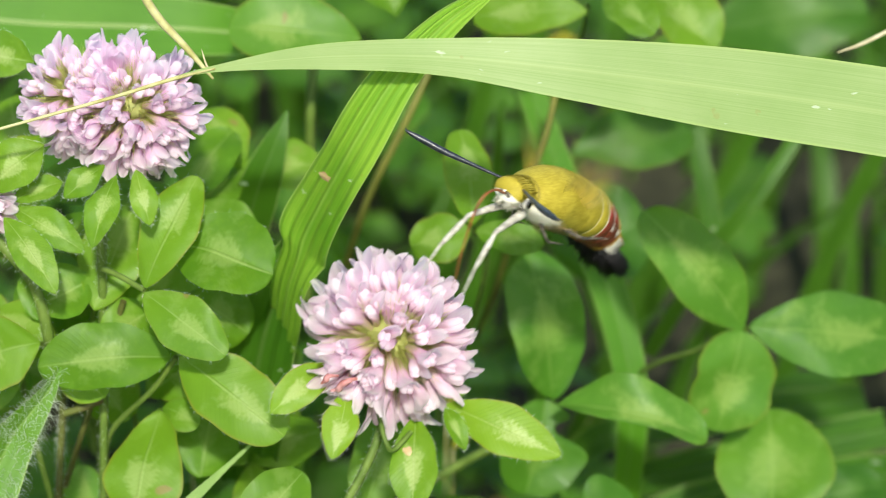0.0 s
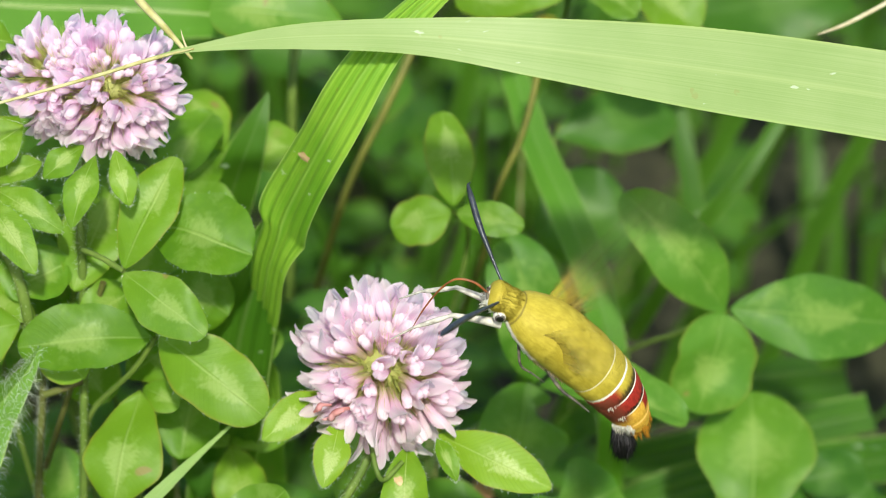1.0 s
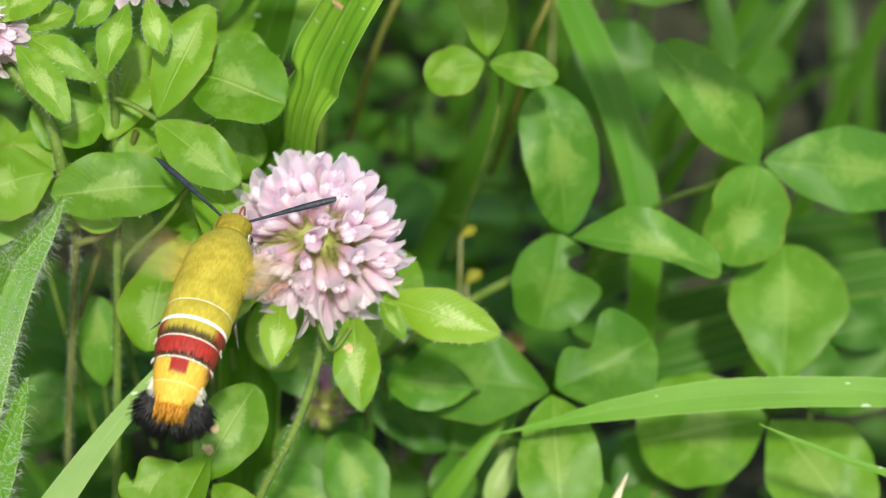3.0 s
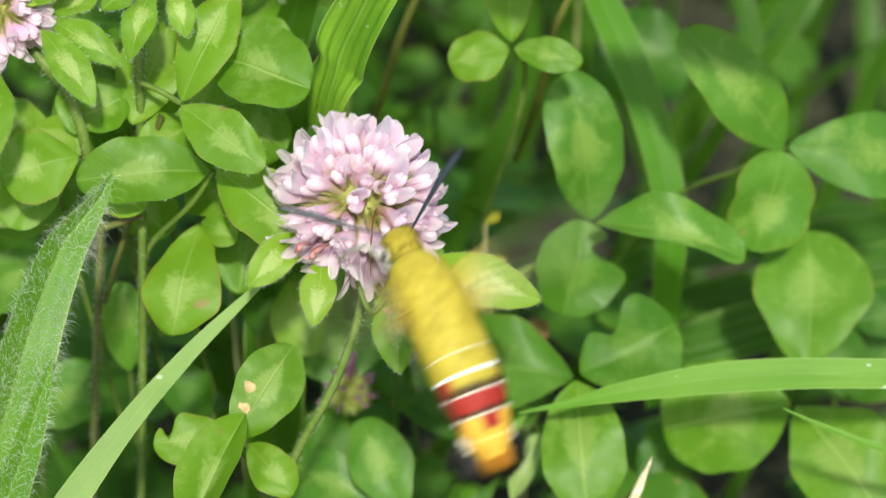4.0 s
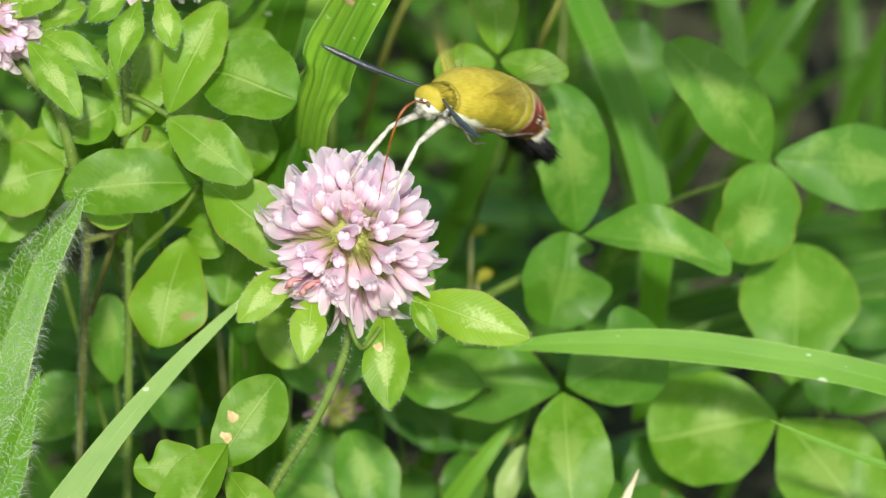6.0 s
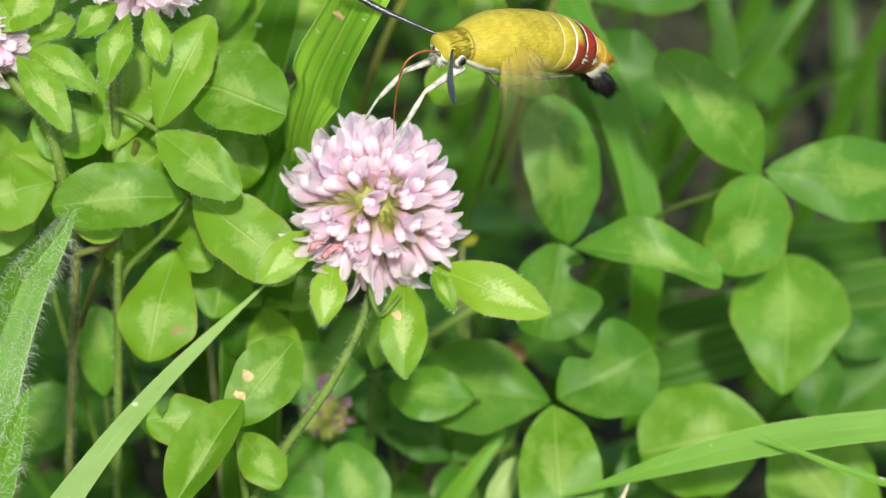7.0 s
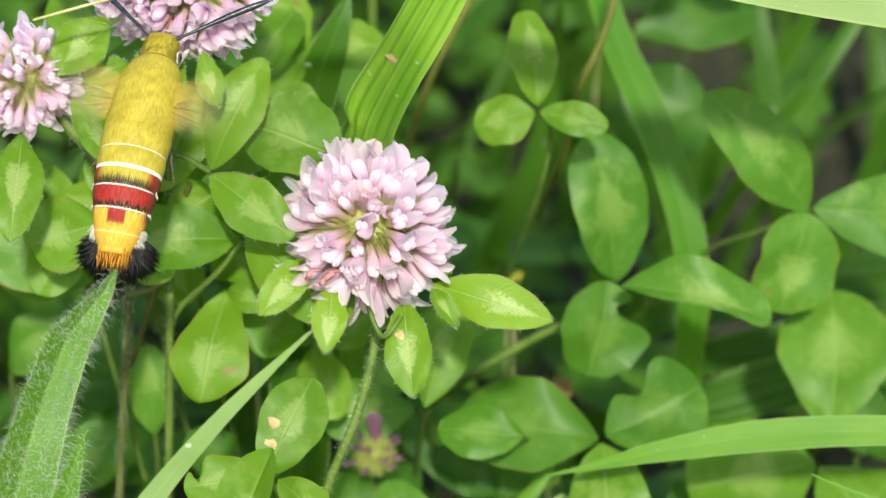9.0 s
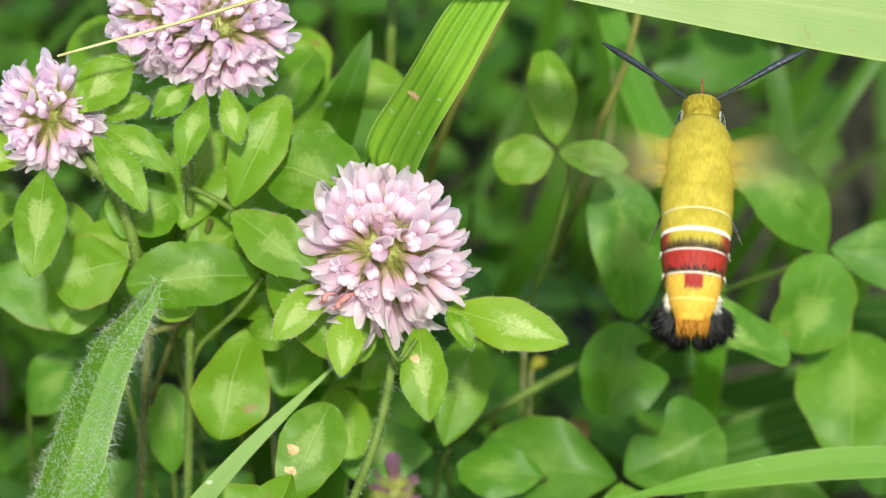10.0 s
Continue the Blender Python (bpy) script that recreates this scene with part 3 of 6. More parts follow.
trefoil("clover leaf with long oval leaflets and fine hairs", (-0.0351, 0.0111, 0.1884), [
    (((-0.0358, 0.0111, 0.1884), (-0.0558, 0.0091, 0.1878), 0.0108, (0.05, -0.69, 0.72)), {}), (((-0.0345, 0.0103, 0.1891), (-0.0185, 0.0018, 0.1801), 0.0113, (0.01, -0.72, 0.70)), {"blunt": 0.42}),
    (((-0.0356, 0.0193, 0.1826), (-0.0482, 0.0270, 0.1862), 0.0071, (-0.21, -0.68, 0.70)), {})], [(-0.0392, 0.0130, 0.1813), (-0.0462, 0.0169, 0.1716), (-0.0484, 0.0181, 0.1633)], hairs=50, material=LEAF)
trefoil("oval clover leaflet striped by stem shadows", (-0.0384, 0.0145, 0.1766), [
    (((-0.0382, 0.0145, 0.1766), (-0.0419, 0.0019, 0.1643), 0.0125, (-0.22, -0.65, 0.73)), {"peak": 0.58, "blunt": 0.47}), (((-0.0381, 0.0165, 0.1760), (-0.0322, 0.0127, 0.1750), 0.0054, (-0.27, -0.62, 0.74)), {})], [(-0.0437, 0.0182, 0.1674), (-0.0483, 0.0171, 0.1563)], material=LEAF)
trefoil("wide clover leaf, sunlight painted over a dark one", (-0.0555, 0.0120, 0.1901), [
    (((-0.0556, 0.0121, 0.1904), (-0.0672, 0.0100, 0.1878), 0.0117, (0.02, -0.81, 0.59)), {"peak": 0.58, "blunt": 0.47})], [(-0.0644, 0.0261, 0.1844), (-0.0744, 0.0378, 0.1807)], material=LEAF, hairs=30)
trefoil("large dark green clover leaf", (-0.0827, 0.0294, 0.1761), [
    (((-0.0836, 0.0294, 0.1761), (-0.0606, 0.0302, 0.1708), 0.0126, (0.18, -0.73, 0.66)), {"peak": 0.58, "blunt": 0.47})], [(-0.0873, 0.0355, 0.1569)], material=SHADE_TINT_LEAF)
trefoil("clover leaf in deep shade", (-0.0755, 0.0305, 0.1880), [
    (((-0.0750, 0.0332, 0.1886), (-0.0871, 0.0323, 0.1828), 0.0105, (-0.27, -0.68, 0.68)), {"peak": 0.58, "blunt": 0.47}), (((-0.0580, 0.0341, 0.1943), (-0.0481, 0.0269, 0.1902), 0.0100, (-0.19, -0.67, 0.72)), {"peak": 0.58, "blunt": 0.47})], material=LEAF)
trefoil("pale clover leaves by the hairy stems", (-0.0412, 0.0262, 0.1989), [
    (((-0.0462, 0.0306, 0.1965), (-0.0364, 0.0330, 0.2012), 0.0102, (-0.16, -0.71, 0.69)), {"peak": 0.58, "blunt": 0.47}), (((-0.0346, 0.0270, 0.1903), (-0.0249, 0.0247, 0.1844), 0.0113, (0.23, -0.72, 0.65)), {"peak": 0.57, "blunt": 0.47}),
    (((-0.0411, 0.0211, 0.1752), (-0.0332, 0.0258, 0.1786), 0.0104, (0.01, -0.60, 0.80)), {"peak": 0.57, "blunt": 0.47})], material=LEAF)
trefoil("light green clover leaf beneath the mauve flower", (-0.0586, 0.0317, 0.1979), [
    (((-0.0533, 0.0294, 0.1941), (-0.0492, 0.0361, 0.1996), 0.0080, (0.08, -0.66, 0.75)), {"peak": 0.58, "blunt": 0.47}), (((-0.0611, 0.0339, 0.1916), (-0.0546, 0.0284, 0.1854), 0.0101, (0.02, -0.73, 0.68)), {"peak": 0.58, "blunt": 0.47})], material=LEAF)

trefoil("pale clover leaf with painted sunlight behind the small flower leaves", (-0.0486, 0.0226, 0.1905), [
    (((-0.0480, 0.0172, 0.1931), (-0.0423, 0.0343, 0.2038), 0.0109, (0.18, -0.56, 0.81)), {}), (((-0.0483, 0.0204, 0.1966), (-0.0564, 0.0166, 0.1941), 0.0094, (0.09, -0.68, 0.73)), {}), (((-0.0472, 0.0152, 0.1878), (-0.0393, 0.0214, 0.1908), 0.0083, (0.24, -0.66, 0.71)), {})], [(-0.0523, 0.0336, 0.1736)], material=SUN_TINT_LEAF)
trefoil("pale clover leaf between the hairy stems", (-0.0553, 0.0225, 0.1824), [
    (((-0.0541, 0.0157, 0.1866), (-0.0637, 0.0227, 0.1899), 0.0089, (-0.12, -0.55, 0.82)), {}), (((-0.0527, 0.0165, 0.1860), (-0.0462, 0.0096, 0.1820), 0.0083, (-0.23, -0.64, 0.73)), {})], [(-0.0565, 0.0332, 0.1629)], material=SUN_TINT_LEAF)

# more clover between the stems
FILL = [((-0.0614, 0.0248, 0.1834), 20), ((-0.0540, 0.0299, 0.1969), 160), ((-0.0450, 0.0263, 0.1866), 300), ((-0.0525, 0.0349, 0.1730), 80), ((-0.0312, 0.0400, 0.1871), 120),
        ((-0.0304, 0.0319, 0.1684), 30), ((-0.0359, 0.0472, 0.1958), 210), ((-0.0261, 0.0307, 0.1559), 270), ((-0.0608, 0.0489, 0.1980), 250), ((-0.0273, 0.0586, 0.1961), 10),
        ((0.0055, 0.0439, 0.1142), 40), ((0.0349, 0.0402, 0.1083), 200), ((-0.0198, 0.0225, 0.1179), 100), ((-0.0086, 0.0471, 0.1194), 250), ((0.0739, 0.0631, 0.1259), 150)]
for n, (at, turn) in enumerate(FILL):
    rng = random.Random(900 + n)
    leaves = []
    for k in range(3):
        a = radians(turn + 110 * k + rng.uniform(-15, 15))
        nrm = Vector((rng.uniform(-0.25, 0.25), -0.6 + rng.uniform(-0.2, 0.2), 0.78))
        d = Vector((math.cos(a), math.sin(a), 0))
        d = (d - nrm * d.dot(nrm) / nrm.length_squared).normalized()
        ln = rng.uniform(0.0125, 0.0165)
        leaves.append(((tuple(at), tuple(Vector(at) + d * ln), ln * rng.uniform(0.62, 0.72), tuple(nrm)), {"peak": 0.57, "blunt": 0.42}))
    # First ten have sunlight painted in, the rest deep shade.
    trefoil("green clover leaf of the dense meadow", at, leaves, [(at[0], at[1] + 0.006, at[2] - 0.02), (at[0] + 0.005, at[1] + 0.012, at[2] - 0.06)], material=SUN_TINT_LEAF if n < 10 else DEEP_TINT_LEAF)

# broader leaves further back under the clover, in painted light and shade tones
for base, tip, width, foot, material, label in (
        ((-0.0656, 0.0304, 0.1863), (-0.0681, 0.0211, 0.1789), 0.0085, (-0.0677, 0.0417, 0.1666), SUN_TINT_LEAF, "smooth leaf with painted sunlight behind the hairy leaf"),
        ((-0.0651, 0.0434, 0.1599), (-0.0796, 0.0413, 0.1645), 0.0100, (-0.0669, 0.0540, 0.1389), MID_TINT_LEAF, "broad green leaf under the clover"),
        ((-0.0792, 0.0436, 0.1412), (-0.0697, 0.0451, 0.1519), 0.0098, (-0.0816, 0.0536, 0.1194), SHADE_TINT_LEAF, "broad leaf with painted shade under the clover"),
        ((-0.0704, 0.0333, 0.1245), (-0.0596, 0.0349, 0.1354), 0.0108, (-0.0723, 0.0429, 0.1020), SHADE_TINT_LEAF, "broad leaf with painted shade under the clover"),
        ((-0.0525, 0.0258, 0.1409), (-0.0533, 0.0302, 0.1561), 0.0076, (-0.0538, 0.0357, 0.1190), SHADE_TINT_LEAF, "upright green leaf behind the brown stems"),
        ((-0.0396, 0.0303, 0.1293), (-0.0479, 0.0304, 0.1375), 0.0087, (-0.0402, 0.0400, 0.1069), DEEP_TINT_LEAF, "dark leaf low in the meadow"),
        ((-0.0316, 0.0333, 0.1437), (-0.0295, 0.0368, 0.1574), 0.0100, (-0.0318, 0.0434, 0.1219), DEEP_TINT_LEAF, "upright leaf with painted shade behind the flower stem")):
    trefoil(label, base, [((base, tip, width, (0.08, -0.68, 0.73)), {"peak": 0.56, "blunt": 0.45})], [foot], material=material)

# leaves near the top
trefoil("light green leaf over a grass blade", (-0.0075, 0.0693, 0.2161), [
    (((-0.0075, 0.0688, 0.2153), (-0.0296, 0.0694, 0.2171), 0.0137, (0.03, -0.73, 0.69)), {"peak": 0.58, "blunt": 0.47, "material": SHADE_TINT_LEAF}), (((-0.0018, 0.0798, 0.2146), (-0.0077, 0.0884, 0.2236), 0.0125, (0.23, -0.62, 0.75)), {"peak": 0.58, "blunt": 0.47})], material=LEAF)
trefoil("pair of pale green leaves over a grass blade", (0.0311, 0.0802, 0.2166), [
    (((0.0311, 0.0797, 0.2157), (0.0116, 0.0832, 0.2131), 0.0096, (-0.22, -0.68, 0.70)), {"peak": 0.58, "blunt": 0.47}), (((0.0336, 0.0765, 0.2203), (0.0417, 0.0688, 0.2164), 0.0081, (-0.09, -0.52, 0.85)), {}),
    (((0.0397, 0.0917, 0.2170), (0.0535, 0.0815, 0.2076), 0.0131, (0.14, -0.56, 0.81)), {"peak": 0.58, "blunt": 0.47})], [(0.0315, 0.0962, 0.2042), (0.0298, 0.1110, 0.1895)], material=LEAF)
# The dimness of these leaves lies in their shade-painted material.
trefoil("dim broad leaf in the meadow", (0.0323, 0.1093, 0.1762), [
    (((0.0312, 0.1083, 0.1744), (0.0549, 0.1154, 0.1750), 0.0139, (0.18, -0.66, 0.73)), {"peak": 0.58, "blunt": 0.47})], [(0.0305, 0.1096, 0.1664), (0.0313, 0.1268, 0.1355)], material=DEEP_TINT_LEAF)
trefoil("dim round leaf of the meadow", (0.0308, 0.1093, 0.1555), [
    (((0.0280, 0.1083, 0.1536), (0.0467, 0.1112, 0.1576), 0.0219, (-0.05, -0.67, 0.74)), {"blunt": 0.47})], [(0.0318, 0.1171, 0.1385), (0.0349, 0.1361, 0.1110)], material=DEEP_TINT_LEAF)
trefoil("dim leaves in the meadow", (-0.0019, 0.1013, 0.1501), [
    (((-0.0132, 0.1351, 0.1697), (0.0048, 0.1407, 0.1695), 0.0141, (0.21, -0.64, 0.74)), {}), (((0.0655, 0.1383, 0.1782), (0.0447, 0.1323, 0.1784), 0.0171, (0.22, -0.74, 0.63)), {}), (((0.0623, 0.1599, 0.1759), (0.0955, 0.1581, 0.1818), 0.0193, (-0.16, -0.73, 0.66)), {})], [(-0.0020, 0.1154, 0.1343)], material=DEEP_TINT_LEAF)

# ---- grass blades ----
ARCH = blade("grass_leaf", [((-0.0632, 0.0078, 0.2271), 0.0002), ((-0.0438, 0.0102, 0.2320), 0.0002), ((-0.0341, 0.0114, 0.2346), 0.0003), ((-0.0274, 0.0103, 0.2369), 0.0005), ((-0.0129, 0.0091, 0.2393), 0.0018),
    ((0.0047, 0.0070, 0.2403), 0.0027), ((0.0222, 0.0059, 0.2390), 0.0043), ((0.0465, 0.0068, 0.2352), 0.0061), ((0.0712, 0.0074, 0.2310), 0.0065), ((0.1047, 0.0077, 0.2245), 0.0067)],
    (0.05, -0.80, 0.60), BLADE_PALE, "broad pale green grass blade arching over the flowers", keel=0.04, wave=0.03, midrib=False)
stalk(ARCH, [(*(-0.0632, 0.0078, 0.2271), 0.7), (*(-0.0438, 0.0100, 0.2320), 0.9), (*(-0.0341, 0.0112, 0.2347), 1.0), (*(-0.0274, 0.0101, 0.2370), 0.5)], 0.0003, STRAW, "dry_tip")
RIBBED = blade("ribbed_leaf", [((0.0114, 0.0204, 0.2441), 0.0011), ((0.0048, 0.0154, 0.2410), 0.0024), ((-0.0021, 0.0104, 0.2348), 0.0036), ((-0.0083, 0.0096, 0.2239), 0.0046),
    ((-0.0147, 0.0167, 0.2075), 0.0057), ((-0.0165, 0.0190, 0.2010), 0.0044), ((-0.0185, 0.0230, 0.1924), 0.0042), ((-0.0200, 0.0310, 0.1790), 0.0040), ((-0.0210, 0.0450, 0.1600), 0.0036), ((-0.0200, 0.0700, 0.0900), 0.0030)],
    (-0.05, -0.70, 0.72), BLADE_RIB, "long yellow-green ribbed leaf with brown specks", "leaf", ribs=5, keel=0.08, wave=0.05, twist=0.6, midrib=False)
# Added dark leaf, stands in for the ribbed leaf's shaded lower part.
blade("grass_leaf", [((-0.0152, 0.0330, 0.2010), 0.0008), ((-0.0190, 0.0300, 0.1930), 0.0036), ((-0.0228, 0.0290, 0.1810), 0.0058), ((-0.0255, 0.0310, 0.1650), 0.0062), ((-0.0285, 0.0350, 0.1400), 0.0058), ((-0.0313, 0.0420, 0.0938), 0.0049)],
      (-0.25, -0.85, 0.3), BLADE_SHADE_TINT, "added strap leaf, painted dark for shade behind the flower", keel=0.1, ribs=4)
blemish(RIBBED, (-0.0121, 0.0108, 0.2197), (0, -0.85, 0.53), 0.0011, 9)
blade("grass_leaf", [((-0.0232, 0.0055, 0.1768), 0.0002), ((-0.0272, 0.0025, 0.1743), 0.0004), ((-0.0330, -0.0022, 0.1707), 0.0009), ((-0.0396, -0.0075, 0.1660), 0.0013), ((-0.0473, -0.0149, 0.1598), 0.0017),
    ((-0.0560, -0.0231, 0.1505), 0.0024), ((-0.0643, -0.0302, 0.1392), 0.0027), ((-0.0721, -0.0374, 0.1165), 0.0026)], (0.10, -0.72, 0.68), BLADE_PALE2, "slender pale green grass blade of the meadow", keel=0.12)
HAIRY = blade("hairy_leaf", [((-0.0473, -0.0146, 0.2040), 0.0002), ((-0.0492, -0.0164, 0.2010), 0.0013), ((-0.0518, -0.0190, 0.1985), 0.0025), ((-0.0544, -0.0208, 0.1954), 0.0033), ((-0.0574, -0.0257, 0.1891), 0.0039),
    ((-0.0592, -0.0297, 0.1842), 0.0043), ((-0.0610, -0.0329, 0.1788), 0.0047), ((-0.0639, -0.0376, 0.1706), 0.0050), ((-0.0697, -0.0460, 0.1523), 0.0052), ((-0.0778, -0.0511, 0.1080), 0.0040)], (0.42, -0.88, 0.18), BLADE_HAIRY,
    "upright lance-shaped leaf covered in white hairs", "leaf", hairs=3900, keel=0.42)
blade("hairy_leaf", [((-0.0544, -0.0321, 0.1833), 0.0002), ((-0.0561, -0.0350, 0.1786), 0.0014), ((-0.0584, -0.0392, 0.1720), 0.0024), ((-0.0611, -0.0438, 0.1647), 0.0028), ((-0.0660, -0.0540, 0.1427), 0.0027)],
    (0.45, -0.86, 0.2), BLADE_HAIRY, "small hairy leaf tip beside a taller hairy leaf", "leaf", hairs=1000, keel=0.2)
SWAY_BLADE = blade("grass_leaf", [((0.0118, 0.0063, 0.1447), 0.0001), ((0.0203, 0.0056, 0.1472), 0.0007), ((0.0300, 0.0050, 0.1500), 0.0017), ((0.0459, 0.0045, 0.1529), 0.0025),
    ((0.0634, 0.0031, 0.1544), 0.0024), ((0.0811, 0.0025, 0.1535), 0.0023), ((0.1093, 0.0046, 0.1455), 0.0022)], (0.1, -0.70, 0.7), BLADE_MID, "bright green grass blade reaching across the leaves", keel=0.15)
blade("grass_leaf", [((0.0526, -0.0021, 0.1537), 0.0001), ((0.0592, -0.0036, 0.1513), 0.0004), ((0.0689, -0.0055, 0.1482), 0.0006), ((0.0891, -0.0086, 0.1432), 0.0007)],
    (0, -0.7, 0.7), BLADE_MID, "thin grass blade tip", keel=0.3)
# Blades in the half and dark tones have shade in their colour.
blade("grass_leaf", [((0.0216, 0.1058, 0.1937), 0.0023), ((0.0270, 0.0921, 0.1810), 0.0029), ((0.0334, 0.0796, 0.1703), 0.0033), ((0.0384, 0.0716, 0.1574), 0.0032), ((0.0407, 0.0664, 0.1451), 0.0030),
    ((0.0405, 0.0657, 0.1286), 0.0027), ((0.0410, 0.0722, 0.1009), 0.0026)], (0.2, -0.85, 0.4), BLADE_HALF_TINT, "broad green grass blade in the meadow", keel=0.15)
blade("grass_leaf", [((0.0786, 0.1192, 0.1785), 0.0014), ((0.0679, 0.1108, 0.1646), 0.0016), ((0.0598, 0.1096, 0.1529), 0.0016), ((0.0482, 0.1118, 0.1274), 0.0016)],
    (0.2, -0.85, 0.4), BLADE_SHADE_TINT, "slanting grass blade in the meadow", keel=0.2)
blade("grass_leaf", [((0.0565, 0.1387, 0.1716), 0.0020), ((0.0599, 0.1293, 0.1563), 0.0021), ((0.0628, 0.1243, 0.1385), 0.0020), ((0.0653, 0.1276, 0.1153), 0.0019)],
    (0.2, -0.85, 0.4), BLADE_SHADE_TINT, "upright grass blade in the meadow", keel=0.2)
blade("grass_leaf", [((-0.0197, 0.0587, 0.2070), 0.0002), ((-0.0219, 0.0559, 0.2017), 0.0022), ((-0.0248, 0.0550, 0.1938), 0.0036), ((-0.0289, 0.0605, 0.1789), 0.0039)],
    (0.1, -0.85, 0.4), BLADE_SHADE_TINT, "pointed dark green leaf tip of a meadow plant", keel=0.25)
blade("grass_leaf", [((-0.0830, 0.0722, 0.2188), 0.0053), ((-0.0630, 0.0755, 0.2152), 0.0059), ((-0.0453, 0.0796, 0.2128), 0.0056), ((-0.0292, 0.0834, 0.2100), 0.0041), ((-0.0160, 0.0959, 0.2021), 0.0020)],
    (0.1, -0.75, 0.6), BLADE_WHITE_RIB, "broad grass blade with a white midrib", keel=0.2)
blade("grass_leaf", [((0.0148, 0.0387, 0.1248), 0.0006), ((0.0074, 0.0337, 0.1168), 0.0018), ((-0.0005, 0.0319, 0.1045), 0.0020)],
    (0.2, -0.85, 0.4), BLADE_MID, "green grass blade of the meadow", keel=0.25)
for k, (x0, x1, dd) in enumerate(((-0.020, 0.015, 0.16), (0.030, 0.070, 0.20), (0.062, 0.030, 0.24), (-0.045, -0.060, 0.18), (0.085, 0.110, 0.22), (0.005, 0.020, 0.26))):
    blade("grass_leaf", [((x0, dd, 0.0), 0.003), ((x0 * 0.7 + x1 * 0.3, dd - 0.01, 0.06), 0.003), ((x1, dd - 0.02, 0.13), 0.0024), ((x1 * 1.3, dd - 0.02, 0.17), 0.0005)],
          (0.2, -0.9, 0.3), BLADE_SHADE_TINT, "grass blade with painted shade in the meadow", keel=0.2, group="meadow grass")

# These three take the blade tone with shade painted in.
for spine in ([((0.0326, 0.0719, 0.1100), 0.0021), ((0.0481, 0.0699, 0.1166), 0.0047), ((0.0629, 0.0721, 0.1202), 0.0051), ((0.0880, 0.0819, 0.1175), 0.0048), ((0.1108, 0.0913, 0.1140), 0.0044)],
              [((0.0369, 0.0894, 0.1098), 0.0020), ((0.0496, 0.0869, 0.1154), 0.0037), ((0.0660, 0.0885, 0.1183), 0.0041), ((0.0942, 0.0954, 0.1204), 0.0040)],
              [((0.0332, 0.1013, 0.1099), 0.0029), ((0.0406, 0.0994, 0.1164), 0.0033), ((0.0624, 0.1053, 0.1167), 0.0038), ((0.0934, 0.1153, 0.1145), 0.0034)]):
    blade("grass_leaf", spine, (0.1, -0.6, 0.8), BLADE_SHADE_TINT, "broad dark green grass leaf lying across the meadow", keel=0.15, ribs=4, group="meadow grass")

# withered bits down in the meadow
YELLOWED = leaf_material("yellowed leaf", (0.28, 0.26, 0.02), (0.45, 0.41, 0.04), (0.55, 0.50, 0.12), 0.4, 90.0, lines=0.05)
PALE_LEAF = leaf_material("pale folded leaf", (0.30, 0.42, 0.12), (0.42, 0.55, 0.20), (0.60, 0.68, 0.36), 0.5, 90.0, lines=0.05)
WITHERED = leaf_material("withered leaf", (0.16, 0.07, 0.04), (0.34, 0.16, 0.10), (0.40, 0.22, 0.14), 0.4, 90.0, lines=0.05)
for l, material, label in ((((0.0074, 0.0683, 0.1442), (0.0100, 0.0700, 0.1452), 0.0017, (0.25, -0.77, 0.59)), YELLOWED, "small yellowed leaf down in the meadow"), (((0.0085, 0.0640, 0.1368), (0.0113, 0.0653, 0.1384), 0.0023, (-0.18, -0.59, 0.79)), YELLOWED, "small yellowed leaf down in the meadow"),
                           (((0.0156, 0.0554, 0.1320), (0.0184, 0.0530, 0.1296), 0.0032, (0.10, -0.65, 0.75)), WITHERED, "withered reddish brown leaf in the shade"), (((0.0116, 0.0220, 0.1169), (0.0165, 0.0275, 0.1273), 0.0044, (-0.26, -0.80, 0.54)), PALE_LEAF, "pale whitish green folded leaf in the meadow"), (((0.0273, 0.1367, 0.1739), (0.0333, 0.1472, 0.1815), 0.0068, (0.09, -0.61, 0.78)), YELLOWED, "yellowing leaf among the grass"),
                           (((-0.0386, 0.0563, 0.1530), (-0.0356, 0.0531, 0.1504), 0.0030, (-0.12, -0.70, 0.70)), WITHERED, "withered reddish brown leaf in the shade")):
    bit = thing("withered_leaf", l[0], label, "leaf", "withered leaves")
    leaflet(bit, *l, material=material, fold=0.6, name="blade")
    stalk(bit, [l[0], (l[0][0], l[0][1] + 0.008, l[0][2] - 0.03), (l[0][0], l[0][1] + 0.02, l[0][2] - 0.08)], 0.0003, STRAW)

# straw and dry bits
straw = thing("grass_stalk", (-0.0404, 0.0238, 0.2444), "yellowing bent grass stalk with a broken brown tip", "grass stalk")
stalk(straw, [(*(-0.0408, 0.0250, 0.2466), 1.2), (*(-0.0367, 0.0216, 0.2405), 1.3), (*(-0.0321, 0.0182, 0.2366), 1.0), (*(-0.0281, 0.0150, 0.2331), 0.4)], 0.0005, STRAW, "stalk")
stalk(straw, [(*(-0.0289, 0.0158, 0.2344), 1.0), (*(-0.0294, 0.0165, 0.2356), 0.7), (*(-0.0298, 0.0172, 0.2369), 0.1)], 0.0002, SEED, "splinter")
twig = thing("grass_stalk", (0.0792, 0.0505, 0.2266), "thin dry whitish grass stalk", "grass stalk")
stalk(twig, [(*(0.0686, 0.0483, 0.2223), 0.3), (*(0.0729, 0.0490, 0.2237), 1.0), (*(0.0792, 0.0505, 0.2266), 1.2), (*(0.0882, 0.0530, 0.2313), 1.2)], 0.0003, SEED, "stalk")


